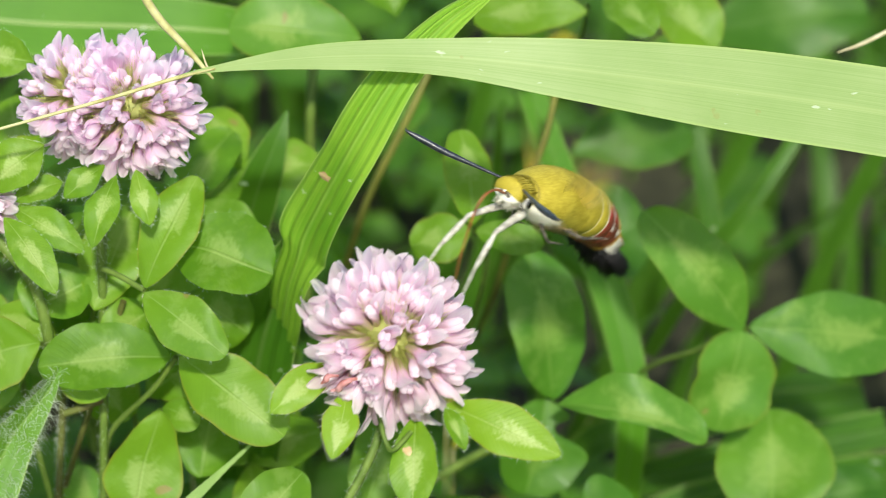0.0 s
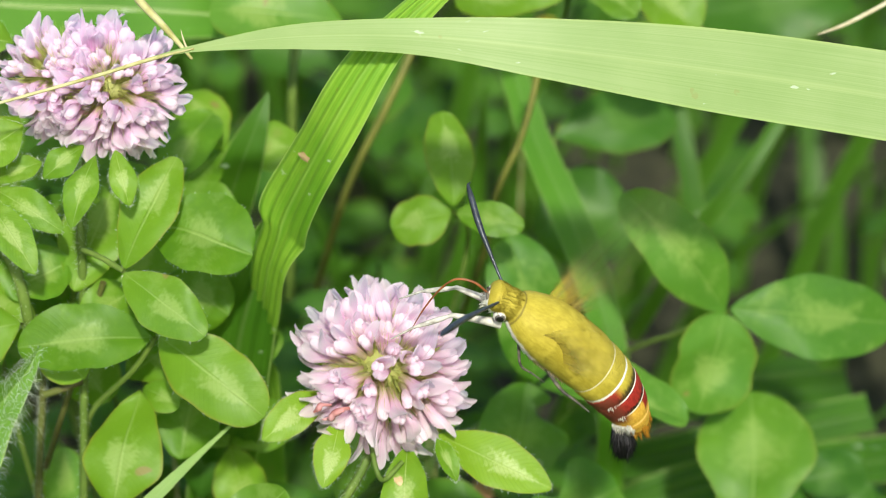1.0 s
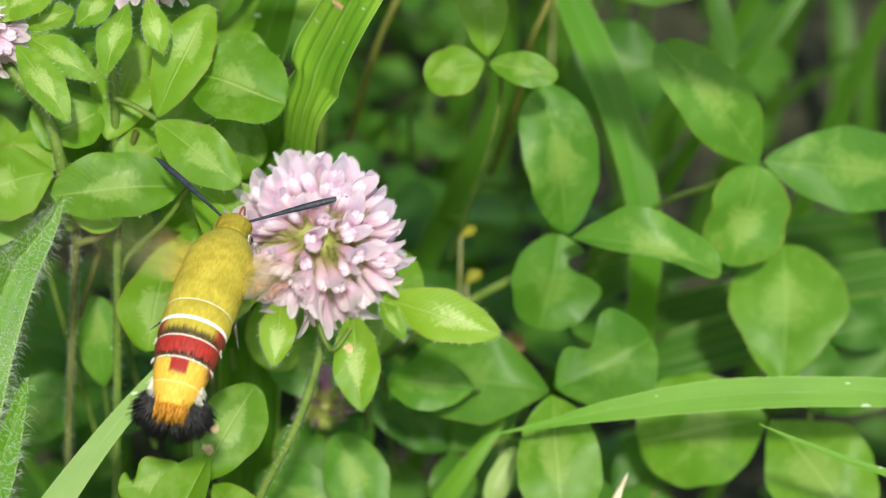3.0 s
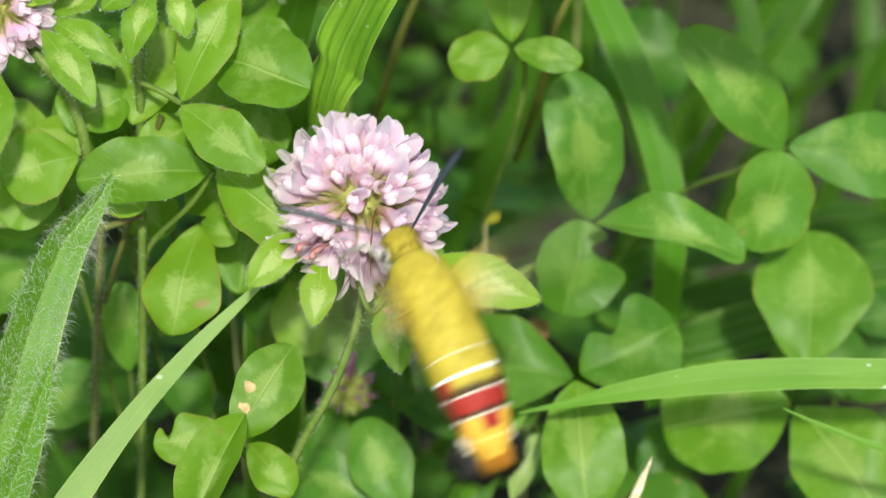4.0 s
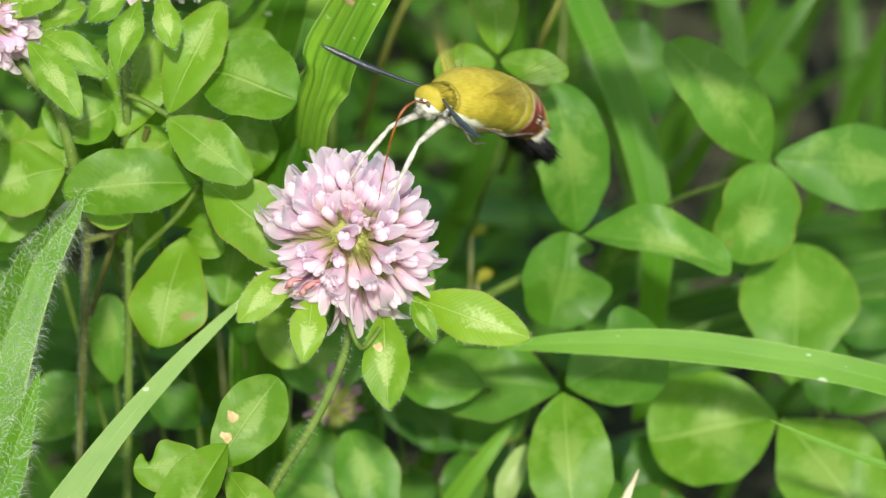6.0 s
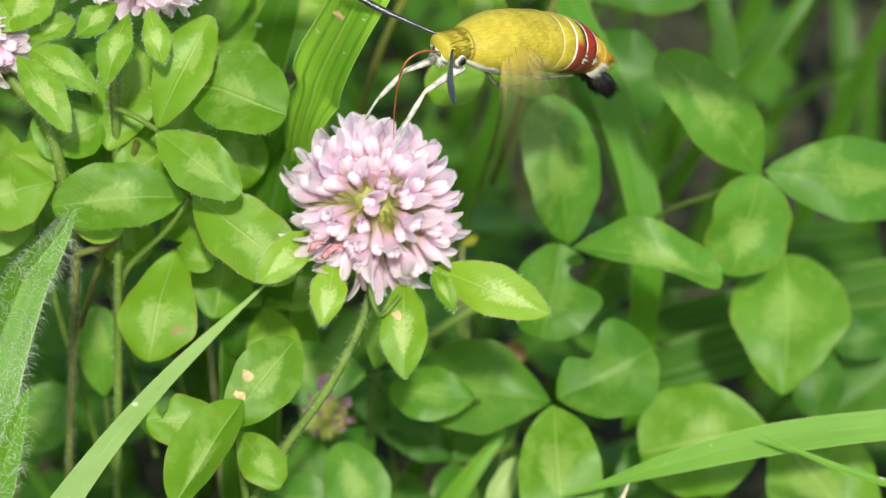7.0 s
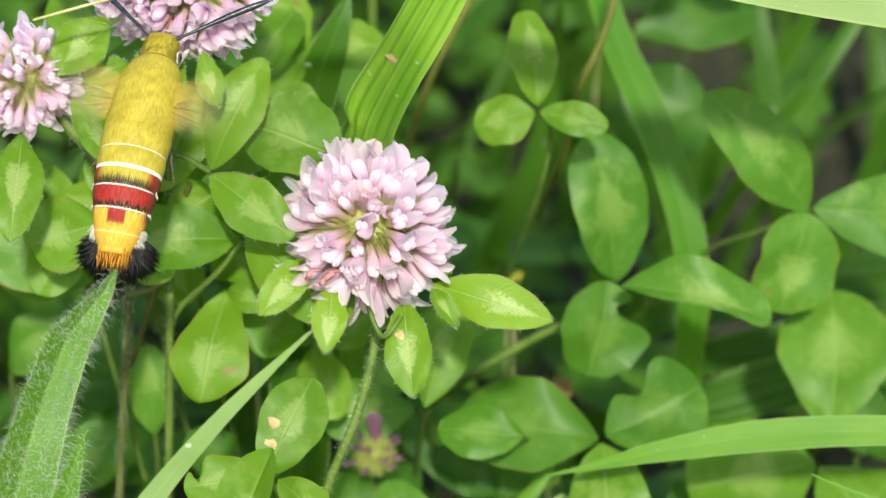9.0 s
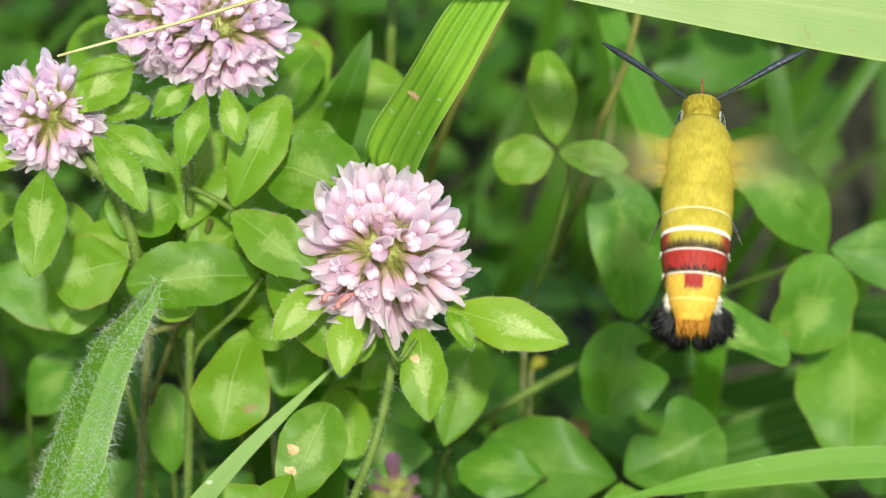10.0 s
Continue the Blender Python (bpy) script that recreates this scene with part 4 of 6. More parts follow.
def spikelet():
    at = Vector((0.0313, -0.0005, 0.1374))
    ob = thing("grass_spikelet", at, "dry straw-coloured grass spikelet", "seed head")
    axis = Vector((0.0331, 0.0019, 0.1414)) - Vector((0.0295, -0.0024, 0.1344))
    low = Vector((0.0295, -0.0024, 0.1344)) - at
    for start, end, side, fat in ((0.0, 0.85, 0.0, 1.0), (-0.1, 0.55, -0.0004, 0.7), (0.1, 0.75, 0.0004, 0.7), (0.35, 1.0, 0.0001, 0.6)):
        off = Vector((side, -abs(side), 0))
        p, q = low + axis * start + off, low + axis * end + off * 0.5
        bm = bmesh.new()
        tube(bm, [(*p, 0.35), (*p.lerp(q, 0.35), 1.0), (*p.lerp(q, 0.7), 0.75), (*q, 0.05)], 0.0007 * fat, 8, 12)
        part("husk", bm, SEED, ob)
    stalk(ob, [(*(0.0295, -0.0024, 0.1344), 1.0), (*(0.0278, -0.0016, 0.1263), 1.0), (*(0.0273, 0.0127, 0.0833), 1.0)], 0.0003, STRAW, "stalk")


spikelet()

# upright stems of the clover plants
plant = thing("clover_plant", (-0.0481, -0.0033, 0.1331), "hairy green and reddish clover stems", "plant stem")
stalk(plant, [(-0.0472, 0.0217, 0.2087), (-0.0466, 0.0193, 0.1993), (-0.0472, 0.0184, 0.1829), (-0.0480, 0.0148, 0.1621), (-0.0499, 0.0135, 0.1317), (-0.0563, 0.0222, 0.0609)], 0.0007, STEM, "stem", 600, 0.0009)
stalk(plant, [(-0.0550, 0.0150, 0.1887), (-0.0539, 0.0178, 0.1781), (-0.0553, 0.0165, 0.1610), (-0.0586, 0.0175, 0.1287), (-0.0632, 0.0147, 0.0679)], 0.0006, STEM_OLIVE, "stem", 1100, 0.0009)
stalk(plant, [(-0.0529, 0.0126, 0.1773), (-0.0499, 0.0122, 0.1786), (-0.0470, 0.0129, 0.1796)], 0.0006, STEM_RED, "stem", 20)
stalk(plant, [(-0.0435, 0.0183, 0.1940), (-0.0462, 0.0199, 0.1851), (-0.0513, 0.0196, 0.1697), (-0.0554, 0.0232, 0.1566)], 0.0005, STEM_RED, "stem")
back = thing("meadow_stem", (0.0258, 0.0741, 0.2036), "thin yellow-olive plant stem in the meadow", "plant stem", "meadow stems")
stalk(back, [(0.0267, 0.0761, 0.2069), (0.0235, 0.0710, 0.1943), (0.0189, 0.0689, 0.1828), (0.0170, 0.0716, 0.1695), (0.0132, 0.0870, 0.1464)], 0.0006, STEM_GOLD, "stem")
back = thing("meadow_stem", (-0.0160, 0.0853, 0.2026), "upright green plant stem in the meadow", "plant stem", "meadow stems")
stalk(back, [(-0.0160, 0.0873, 0.2060), (-0.0168, 0.0813, 0.1958), (-0.0171, 0.0832, 0.1792), (-0.0185, 0.0892, 0.1500)], 0.0009, STEM, "stem")
back = thing("meadow_stem", (0.0038, 0.0832, 0.1992), "brown slanting stem in the meadow", "plant stem", "meadow stems")
stalk(back, [(0.0048, 0.0857, 0.2035), (-0.0002, 0.0802, 0.1941), (-0.0070, 0.0777, 0.1798), (-0.0131, 0.0816, 0.1568)], 0.0007, STEM_GOLD, "stem")
back = thing("meadow_stem", (0.0158, 0.0522, 0.1464), "green slanting stem of the meadow", "plant stem", "meadow stems")
stalk(back, [(0.0178, 0.0522, 0.1464), (0.0101, 0.0544, 0.1402), (0.0002, 0.0555, 0.1321), (-0.0165, 0.0744, 0.1049)], 0.0008, STEM, "stem")


# ---- clover flowers ----
def floret_mesh(seed, material):
    """One floret along +Z, 10 mm long: tube, folded standard petal, keel."""
    rng = random.Random(seed)
    bm = bmesh.new()
    mm = 0.001
    grid(bm, [[(Vector((0.62 * mm * f * math.cos(a), 0.62 * mm * f * math.sin(a), z * mm)), (j / 7, z / 10))
               for j in range(7) for a in (2 * math.pi * j / 7,)] for z, f in ((0, 0.7), (2, 0.9), (4.2, 1.1), (5.5, 1.2))], closed=True)
    bend, wide = rng.uniform(-1.6, 2.4), rng.uniform(0.98, 1.38)
    skew = rng.uniform(-1.5, 1.5)
    tip = rng.uniform(0.32, 0.55)
    long = rng.uniform(5.6, 7.0)
    flare = rng.uniform(0.3, 1.2)
    ruffle = rng.uniform(0.0, 0.6)
    rows = []
    for i in range(13):
        t = i / 12
        z = 3.4 + long * t
        swell = min(max((t - 0.05) / 0.55, 0.0), 1.0)
        w = 0.62 + (wide - 0.62) * swell * swell * (3 - 2 * swell)
        if t > 0.66:
            w *= max(1 - ((t - 0.66) / 0.345) ** 2, 0.015) ** tip
        fold = 2.4 * (1 - t) + flare * t
        r = []
        for j in range(-4, 5):
            u = j / 4
            ph = u * fold
            crimp = 0.20 * t * math.sin(7 * t + seed + 4 * u) - ruffle * u * u * max(t - 0.35, 0.0) * (1 + 0.5 * math.sin(9 * t + 2 * u))
            r.append((Vector((w * math.sin(ph) / max(math.sin(min(fold, 1.5)), 0.6) + skew * t * t, w * (1 - math.cos(ph)) * 0.75 - 0.5 - bend * t ** 3 + crimp, z)) * mm, (u * 0.5 + 0.5, z / 10.6)))
        rows.append(r)
    grid(bm, rows)
    # the two pale wing petals side by side in front of the folded one
    lift = rng.uniform(0.3, 0.75)
    for sx in (-0.36, 0.36):
        grid(bm, [[(Vector((sx * (0.8 + 0.25 * f) + 0.55 * f * math.cos(a), lift + g + 0.75 * f * math.sin(a), z)) * mm, (0.5 + 0.5 * f * math.cos(a), 0.62 + 0.4 * h))
                   for j in range(8) for a in (2 * math.pi * j / 8,)] for z, f, g, h in ((3.9, 0.6, -0.3, 0.0), (5.2, 0.85, 0.0, 0.3), (6.4, 1.02, 0.2, 0.7), (7.3, 0.95, 0.25, 0.9), (7.9, 0.6, 0.25, 1.0), (8.15, 0.06, 0.2, 1.0))], closed=True)
    for f in bm.faces:
        f.smooth = True
    me = bpy.data.meshes.new("floret")
    bm.to_mesh(me)
    bm.free()
    me.materials.append(material)
    return me


def flower_head(parent, centre, axis, radius, count, material, seed, reach=2.15, gap=0.10, core_shape=(1.0, 1.0, 1.0), wide=1.0, droop=0.25):
    """A clover head: core, calyx hairs, florets all round."""
    rng = random.Random(seed)
    o = parent.location
    c = Vector(centre) - o
    q = Vector(axis).to_track_quat("Z", "Y").to_matrix()
    k = radius / 0.0140
    core = bmesh.new()
    grow = min(core_shape) * 0.85
    tube(core, [(*(c + q @ Vector((0, 0, z * k))), f) for z, f in ((-0.0060, 0.25), (-0.003, 0.9), (0.001, 1.0), (0.0038, 0.85), (0.0052, 0.5), (0.0057, 0.02))], 0.0044 * k * grow, 12, 20)
    heart = part("receptacle", core, CALYX, parent, "yellow-green centre of the flower head")
    bm = bmesh.new()
    for _ in range(1300):
        d = Vector([rng.gauss(0, 1) for _ in range(3)]).normalized()
        d.z += 0.5
        d.normalize()
        p = c + q @ Vector([a * b for a, b in zip(d, core_shape)]) * 0.0042 * k
        strand(bm, p, q @ (d + Vector([rng.gauss(0, 0.15) for _ in range(3)])), rng.uniform(0.0035, 0.0078) * k, 0.00005)
    part("calyx_teeth", bm, CALYX, heart)
    meshes = [floret_mesh(seed * 20 + i, material) for i in range(14)]
    for i in range(count):
        z = 1 - (1 - math.cos(reach)) * (i + 0.6) / count
        th = math.acos(max(-1, min(1, z))) + rng.gauss(0, 0.10)
        if th < gap:
            continue
        ph = i * 2.39996 + rng.gauss(0, 0.2)
        # florets stand a little more upright than the radius
        d = Vector((math.sin(th) * math.cos(ph), math.sin(th) * math.sin(ph), math.cos(th)))
        ob = new("floret", meshes[rng.randrange(14)])
        ob.parent = parent
        dw = q @ d + Vector((0, 0, -droop * max(th - 1.1, 0.0)))
        dw.normalize()
        up = Vector((0, 0.45, 0.89))
        turn = dw.to_track_quat("Z", "Y").to_matrix()
        side = (up - dw * up.dot(dw))
        if side.length > 0.05:
            y = side.normalized() * -1
            x = y.cross(dw)
            turn = Matrix((x, y, dw)).transposed()
        turn = turn @ Euler((rng.gauss(0.0, 0.25), rng.gauss(0, 0.25), rng.gauss(0, 0.8))).to_matrix()
        young = 0.66 + 0.34 * min(th / 0.8, 1.0)
        if rng.random() < (0.12 if th < 0.55 else 0.03):
            continue
        s = k * rng.uniform(0.84, 1.08)
        start = q @ Vector([a * b for a, b in zip(d, core_shape)]) * 0.0040 * k
        ob.matrix_basis = Matrix.LocRotScale(c + start, turn.to_quaternion(), (s * wide * (0.4 + 0.6 * young), s * wide * (0.4 + 0.6 * young), s * young))
    return heart


BUD = Vector((-0.0112, -0.0018, 0.1882))


def main_flower():
    ob = thing("clover_flower", BUD, "round pale pink clover flower on a hairy green stem", "flower", "clover flowers")
    flower_head(ob, (-0.0110, 0.0010, 0.1889), (0.02, -0.62, 0.78), 0.0142, 150, PETAL, 14, core_shape=(1.12, 1.12, 1.05), wide=1.12)
    stem = stalk(ob, [(-0.0111, 0.0005, 0.1806), (-0.0109, -0.0028, 0.1752), (-0.0132, -0.0059, 0.1685), (-0.0170, -0.0083, 0.1609), (-0.0236, -0.0095, 0.1495), (-0.0305, -0.0101, 0.1317), (-0.0363, -0.0025, 0.0967), (-0.0427, 0.0184, 0.0361)], 0.0007, STEM, "stem", 700, 0.0009)
    for l, kw in ((((-0.0189, -0.0032, 0.1859), (-0.0269, -0.0107, 0.1807), 0.0057, (0.15, -0.67, 0.73)), {}), (((-0.0162, -0.0067, 0.1841), (-0.0170, -0.0150, 0.1771), 0.0053, (0.10, -0.65, 0.75)), {}), (((-0.0015, -0.0033, 0.1818), (0.0163, -0.0089, 0.1792), 0.0078, (-0.16, -0.72, 0.68)), {}),
                  (((-0.0017, -0.0070, 0.1836), (0.0022, -0.0117, 0.1797), 0.0029, (0.02, -0.63, 0.77)), {"fold": 0.6}), (((-0.0057, -0.0038, 0.1794), (-0.0042, -0.0146, 0.1690), 0.0072, (-0.16, -0.70, 0.70)), {}), (((-0.0169, 0.0093, 0.1833), (-0.0235, 0.0090, 0.1862), 0.0054, (0.31, -0.70, 0.64)), {}), (((-0.0044, 0.0070, 0.1796), (0.0013, 0.0044, 0.1792), 0.0045, (-0.22, -0.60, 0.77)), {})):
        leaflet(ob, *l, material=BRACT, hairs=110, name="bract", sharp=0.75, blunt=0.72, **kw)
    # the three-part leaf low on the same stem
    for l, kw in ((((-0.0305, -0.0188, 0.1608), (-0.0425, -0.0206, 0.1624), 0.0080, (0.23, -0.70, 0.68)), {"peak": 0.57, "blunt": 0.47, "notch": (0.82, 0.95, -1, 0.06)}), (((-0.0312, -0.0167, 0.1592), (-0.0218, -0.0068, 0.1692), 0.0100, (0.21, -0.75, 0.63)), {"peak": 0.57, "blunt": 0.47}),
                  (((-0.0291, -0.0159, 0.1582), (-0.0222, -0.0240, 0.1544), 0.0067, (-0.19, -0.55, 0.82)), {"peak": 0.57, "blunt": 0.47}), (((-0.0285, -0.0201, 0.1666), (-0.0372, -0.0319, 0.1554), 0.0082, (-0.13, -0.63, 0.77)), {"fold": 0.9})):
        leaflet(stem, Vector(l[0]) - BUD, Vector(l[1]) - BUD, l[2], l[3], material=LEAF, **kw)
    stalk(stem, [Vector(p) - BUD for p in ((-0.0313, -0.0180, 0.1605), (-0.0293, -0.0158, 0.1547), (-0.0276, -0.0112, 0.1393))], 0.0006, STEM)
    stalk(ob, [(-0.0113, -0.0063, 0.1810), (-0.0097, -0.0102, 0.1785), (-0.0083, -0.0100, 0.1769), (-0.0061, -0.0068, 0.1783)], 0.0004, STEM, "bract_stalk")
    for i, (at, size) in enumerate((((-0.0283, -0.0122, 0.1657), 0.0010), ((-0.0293, -0.0145, 0.1638), 0.0010), ((-0.0062, -0.0084, 0.1758), 0.0008))):
        blemish(*((stem, Vector(at) - BUD) if i < 2 else (ob, at)), (0, -0.72, 0.69), size, i)
    # a few spent florets on the underside of the head
    for dx, dy in ((-84, 66), (-62, 80), (-50, 70)):
        p = Vector((-0.0108, -0.0112, 0.1939)) - BUD + Vector((dx * 8.3e-5, 0, -dy * 8.3e-5 * 0.85))
        bm = bmesh.new()
        wr = random.Random(dx)
        line = [p + Vector((-0.0024, 0.0004, -0.0021)) * f + Vector([wr.uniform(-0.0004, 0.0004) for _ in range(3)]) for f in (0.0, 0.3, 0.55, 0.8, 1.0)]
        tube(bm, [(*q, f) for q, f in zip(line, (0.5, 0.8, 1.3, 0.9, 0.3))], 0.0004, 7, 14)
        for v in bm.verts:
            v.co += Vector([wr.uniform(-0.00012, 0.00012) for _ in range(3)])
        part("wilted_floret", bm, WILTED, ob, "shrivelled reddish floret")
    return ob, stem


MAIN, MAIN_STEM = main_flower()

mauve = thing("clover_flower", (-0.0435, 0.0232, 0.2246), "mauve-pink clover flower with drooping florets and small leaves under it", "flower", "clover flowers")
# two heads grown into one
flower_head(mauve, (-0.0488, 0.0262, 0.2248), (-0.25, -0.58, 0.77), 0.0094, 135, PETAL_DEEP, 5, reach=2.2, core_shape=(1.4, 1.3, 1.2), wide=1.2)
flower_head(mauve, (-0.0411, 0.0238, 0.2240), (0.12, -0.62, 0.77), 0.0107, 165, PETAL_DEEP, 8, reach=2.35, core_shape=(1.4, 1.3, 1.2), wide=1.3, droop=0.5)
for l, kw in ((((-0.0448, 0.0164, 0.2184), (-0.0507, 0.0130, 0.2146), 0.0045, (-0.09, -0.67, 0.74)), {}), (((-0.0429, 0.0139, 0.2180), (-0.0458, 0.0051, 0.2105), 0.0051, (-0.22, -0.59, 0.78)), {}), (((-0.0401, 0.0151, 0.2183), (-0.0378, 0.0096, 0.2118), 0.0040, (0.17, -0.72, 0.68)), {}), (((-0.0539, 0.0198, 0.2202), (-0.0621, 0.0157, 0.2147), 0.0081, (-0.12, -0.70, 0.71)), {}),
              (((-0.0567, 0.0331, 0.2275), (-0.0661, 0.0337, 0.2291), 0.0074, (0.04, -0.82, 0.57)), {}), (((-0.0522, 0.0225, 0.2126), (-0.0597, 0.0231, 0.2099), 0.0042, (-0.29, -0.73, 0.62)), {})):
    leaflet(mauve, *l, material=BRACT, hairs=110, name="bract", sharp=0.75, blunt=0.72, **kw)
stalk(mauve, [(-0.0442, 0.0239, 0.2196), (-0.0453, 0.0224, 0.2127), (-0.0464, 0.0218, 0.2053), (-0.0467, 0.0195, 0.1991)], 0.0008, STEM, "stem", 160)

side = thing("clover_flower", (-0.0666, 0.0183, 0.2106), "smaller mauve clover flower on a curved stem", "flower", "clover flowers")
flower_head(side, (-0.0670, 0.0189, 0.2117), (0.15, -0.5, 0.85), 0.0096, 95, PETAL_DEEP, 6, reach=2.2, core_shape=(1.1, 1.1, 1.1), wide=1.3)
for l, kw in ((((-0.0618, 0.0147, 0.2144), (-0.0552, 0.0231, 0.2198), 0.0069, (0.23, -0.65, 0.73)), {}), (((-0.0589, 0.0168, 0.2122), (-0.0516, 0.0194, 0.2141), 0.0040, (0.05, -0.68, 0.73)), {}), (((-0.0589, 0.0164, 0.2114), (-0.0480, 0.0114, 0.2065), 0.0053, (0.02, -0.68, 0.74)), {}), (((-0.0597, 0.0130, 0.2115), (-0.0516, 0.0053, 0.2028), 0.0056, (0.12, -0.68, 0.72)), {}),
              (((-0.0667, 0.0095, 0.2076), (-0.0673, -0.0050, 0.1976), 0.0077, (0.22, -0.56, 0.80)), {}), (((-0.0707, 0.0156, 0.2101), (-0.0766, 0.0130, 0.2057), 0.0063, (-0.21, -0.68, 0.70)), {})):
    leaflet(side, *l, material=BRACT, hairs=110, name="bract", sharp=0.75, blunt=0.72, **kw)
stalk(side, [(-0.0647, 0.0201, 0.2078), (-0.0612, 0.0179, 0.2041), (-0.0566, 0.0157, 0.1984), (-0.0548, 0.0144, 0.1902), (-0.0543, 0.0155, 0.1783)], 0.0009, STEM, "stem", 160)

faded = thing("clover_flower", (-0.0160, 0.0265, 0.1362), "faded purple clover flower among the grass", "flower")
flower_head(faded, (-0.0160, 0.0265, 0.1362), (0.1, -0.5, 0.85), 0.0056, 18, FADED, 12)
stalk(faded, [(-0.0161, 0.0271, 0.1334), (-0.0212, 0.0578, 0.0988), (-0.0231, 0.0759, 0.0712)], 0.0007, STEM, "stem")


# ---- the moth ----
def moth_materials():
    k = Nodes("moth scales")
    x, v = k.uv()
    ob = k.coords("Object")
    grain = k.noise(1.0, 3.0, k.scaled(k.coords("UV"), 90.0, 30.0, 1.0))
    soft = k.noise(400.0, 3.0, ob)
    mm = k.math("ADD", k.math("MULTIPLY", v, 36.0), k.math("MULTIPLY_ADD", grain, 0.9, -0.45))
    exact = k.math("ADD", k.math("MULTIPLY", v, 36.0), k.math("MULTIPLY_ADD", grain, 0.3, -0.15))
    fringe = k.noise(1.0, 2.0, k.scaled(k.coords("UV"), 170.0, 7.0, 1.0))
    rough_mm = k.math("ADD", k.math("MULTIPLY", v, 36.0), k.math("MULTIPLY_ADD", fringe, 2.6, -1.3))
    ang = k.math("ABSOLUTE", k.math("MULTIPLY_ADD", x, 2.0, -1.0))  # 0 on the back, 1 under the belly
    olive = k.mix(k.step(k.math("ADD", k.math("MULTIPLY", soft, 0.5), k.math("MULTIPLY", grain, 0.5)), 0.35, 0.65), (0.32, 0.258, 0.022), (0.46, 0.375, 0.046))
    black, white = (0.012, 0.010, 0.008), (0.82, 0.80, 0.72)
    red = k.mix(k.step(grain, 0.3, 0.7), (0.20, 0.014, 0.009), (0.38, 0.030, 0.018))
    red = k.mix(k.math("MULTIPLY", k.step(fringe, 0.56, 0.72), 0.55), red, (0.035, 0.012, 0.010))
    orange = k.mix(k.step(grain, 0.3, 0.7), (0.56, 0.30, 0.030), (0.70, 0.43, 0.060))

    def band(col, lo, hi, paint, where=mm, amount=1.0, soft_edge=0.12):
        f = k.math("MULTIPLY", k.step(where, lo - soft_edge, lo + soft_edge), k.math("SUBTRACT", 1.0, k.step(where, hi - soft_edge, hi + soft_edge)))
        return k.mix(k.math("MULTIPLY", f, amount), col, paint)

    col = olive
    col = band(col, 28.6, 40.0, orange)
    col = band(col, 23.3, 25.5, k.mix(k.step(ang, 0.20, 0.34), olive, red))
    col = band(col, 24.6, 25.5, (0.04, 0.022, 0.010), rough_mm, amount=k.math("MULTIPLY", k.step(ang, 0.8, 0.1), 0.9), soft_edge=0.4)
    col = band(col, 25.6, 28.3, red)
    col = band(col, 25.2, 25.62, black, rough_mm, soft_edge=0.15)
    col = band(col, 27.95, 28.65, black, rough_mm, soft_edge=0.2)
    col = band(col, 34.5, 40.0, (0.40, 0.17, 0.02))
    col = band(col, 30.3, 30.75, black, rough_mm, amount=k.math("MULTIPLY", k.math("SUBTRACT", 1.0, k.step(ang, 0.10, 0.13)), 0.7))
    sq = k.math("SUBTRACT", 1.0, k.step(ang, 0.09, 0.12))
    col = band(col, 28.7, 30.5, (0.26, 0.014, 0.010), rough_mm, amount=sq)
    col = band(col, 20.2, 20.35, white, exact, amount=0.55)
    col = band(col, 22.85, 23.3, white, exact)
    col = band(col, 25.62, 25.82, white, exact, amount=0.75, soft_edge=0.06)
    col = band(col, 28.6, 28.75, white, exact, amount=0.9)
    col = band(col, 31.75, 31.9, (0.90, 0.62, 0.25), exact, amount=0.7)
    col = band(col, 4.35, 4.6, (0.10, 0.075, 0.012), exact, amount=0.7)
    # pale throat and breast, rust-brown under the abdomen
    climb = k.math("MULTIPLY", k.step(mm, 9.0, 19.0), -0.24)
    under = k.step(k.math("ADD", k.math("ADD", ang, climb), k.math("MULTIPLY_ADD", soft, 0.2, -0.1)), 0.60, 0.68)
    breast = k.math("MULTIPLY", under, k.math("SUBTRACT", 1.0, k.step(mm, 20.0, 22.6)))
    col = k.mix(breast, col, k.mix(k.step(mm, 8.0, 13.0), (0.90, 0.86, 0.74), (0.68, 0.53, 0.27)))
    rust = k.math("MULTIPLY", k.step(ang, 0.29, 0.44), k.math("MULTIPLY", k.step(mm, 23.4, 23.7), k.math("SUBTRACT", 1.0, k.step(mm, 29.0, 31.0))))
    col = k.mix(rust, col, (0.15, 0.035, 0.018))
    k.bump(k.math("ADD", grain, k.math("MULTIPLY", soft, 0.5)), 0.25, 0.0002)
    scales = k.done(col, 0.62, None, 0.0, 0.25)
    return scales


SCALES = moth_materials()
FUR = plain_material("olive moth fur", (0.37, 0.305, 0.030), (0.50, 0.415, 0.058), 900.0, 0.6, 0.0, 0.5, island=True)
FUR_WHITE = plain_material("white moth fur", (0.86, 0.82, 0.70), (0.95, 0.94, 0.88), 900.0, 0.6, 0.0, 0.5, island=True)
FUR_CREAM = plain_material("cream moth fur", (0.58, 0.44, 0.20), (0.78, 0.66, 0.40), 900.0, 0.6, 0.0, 0.4, island=True)
FUR_BLACK = plain_material("black tail scales", (0.006, 0.006, 0.007), (0.03, 0.028, 0.028), 900.0, 0.5, 0.0, island=True)
FUR_RUST = plain_material("orange tail scales", (0.40, 0.16, 0.015), (0.66, 0.32, 0.03), 900.0, 0.55, 0.0, island=True)
LEG = plain_material("grey-white scaled leg", (0.30, 0.28, 0.23), (0.58, 0.55, 0.48), 900.0, 0.55, 0.0002)
LEG_DARK = plain_material("dark hind leg", (0.04, 0.035, 0.03), (0.16, 0.14, 0.11), 900.0, 0.5, 0.0002)
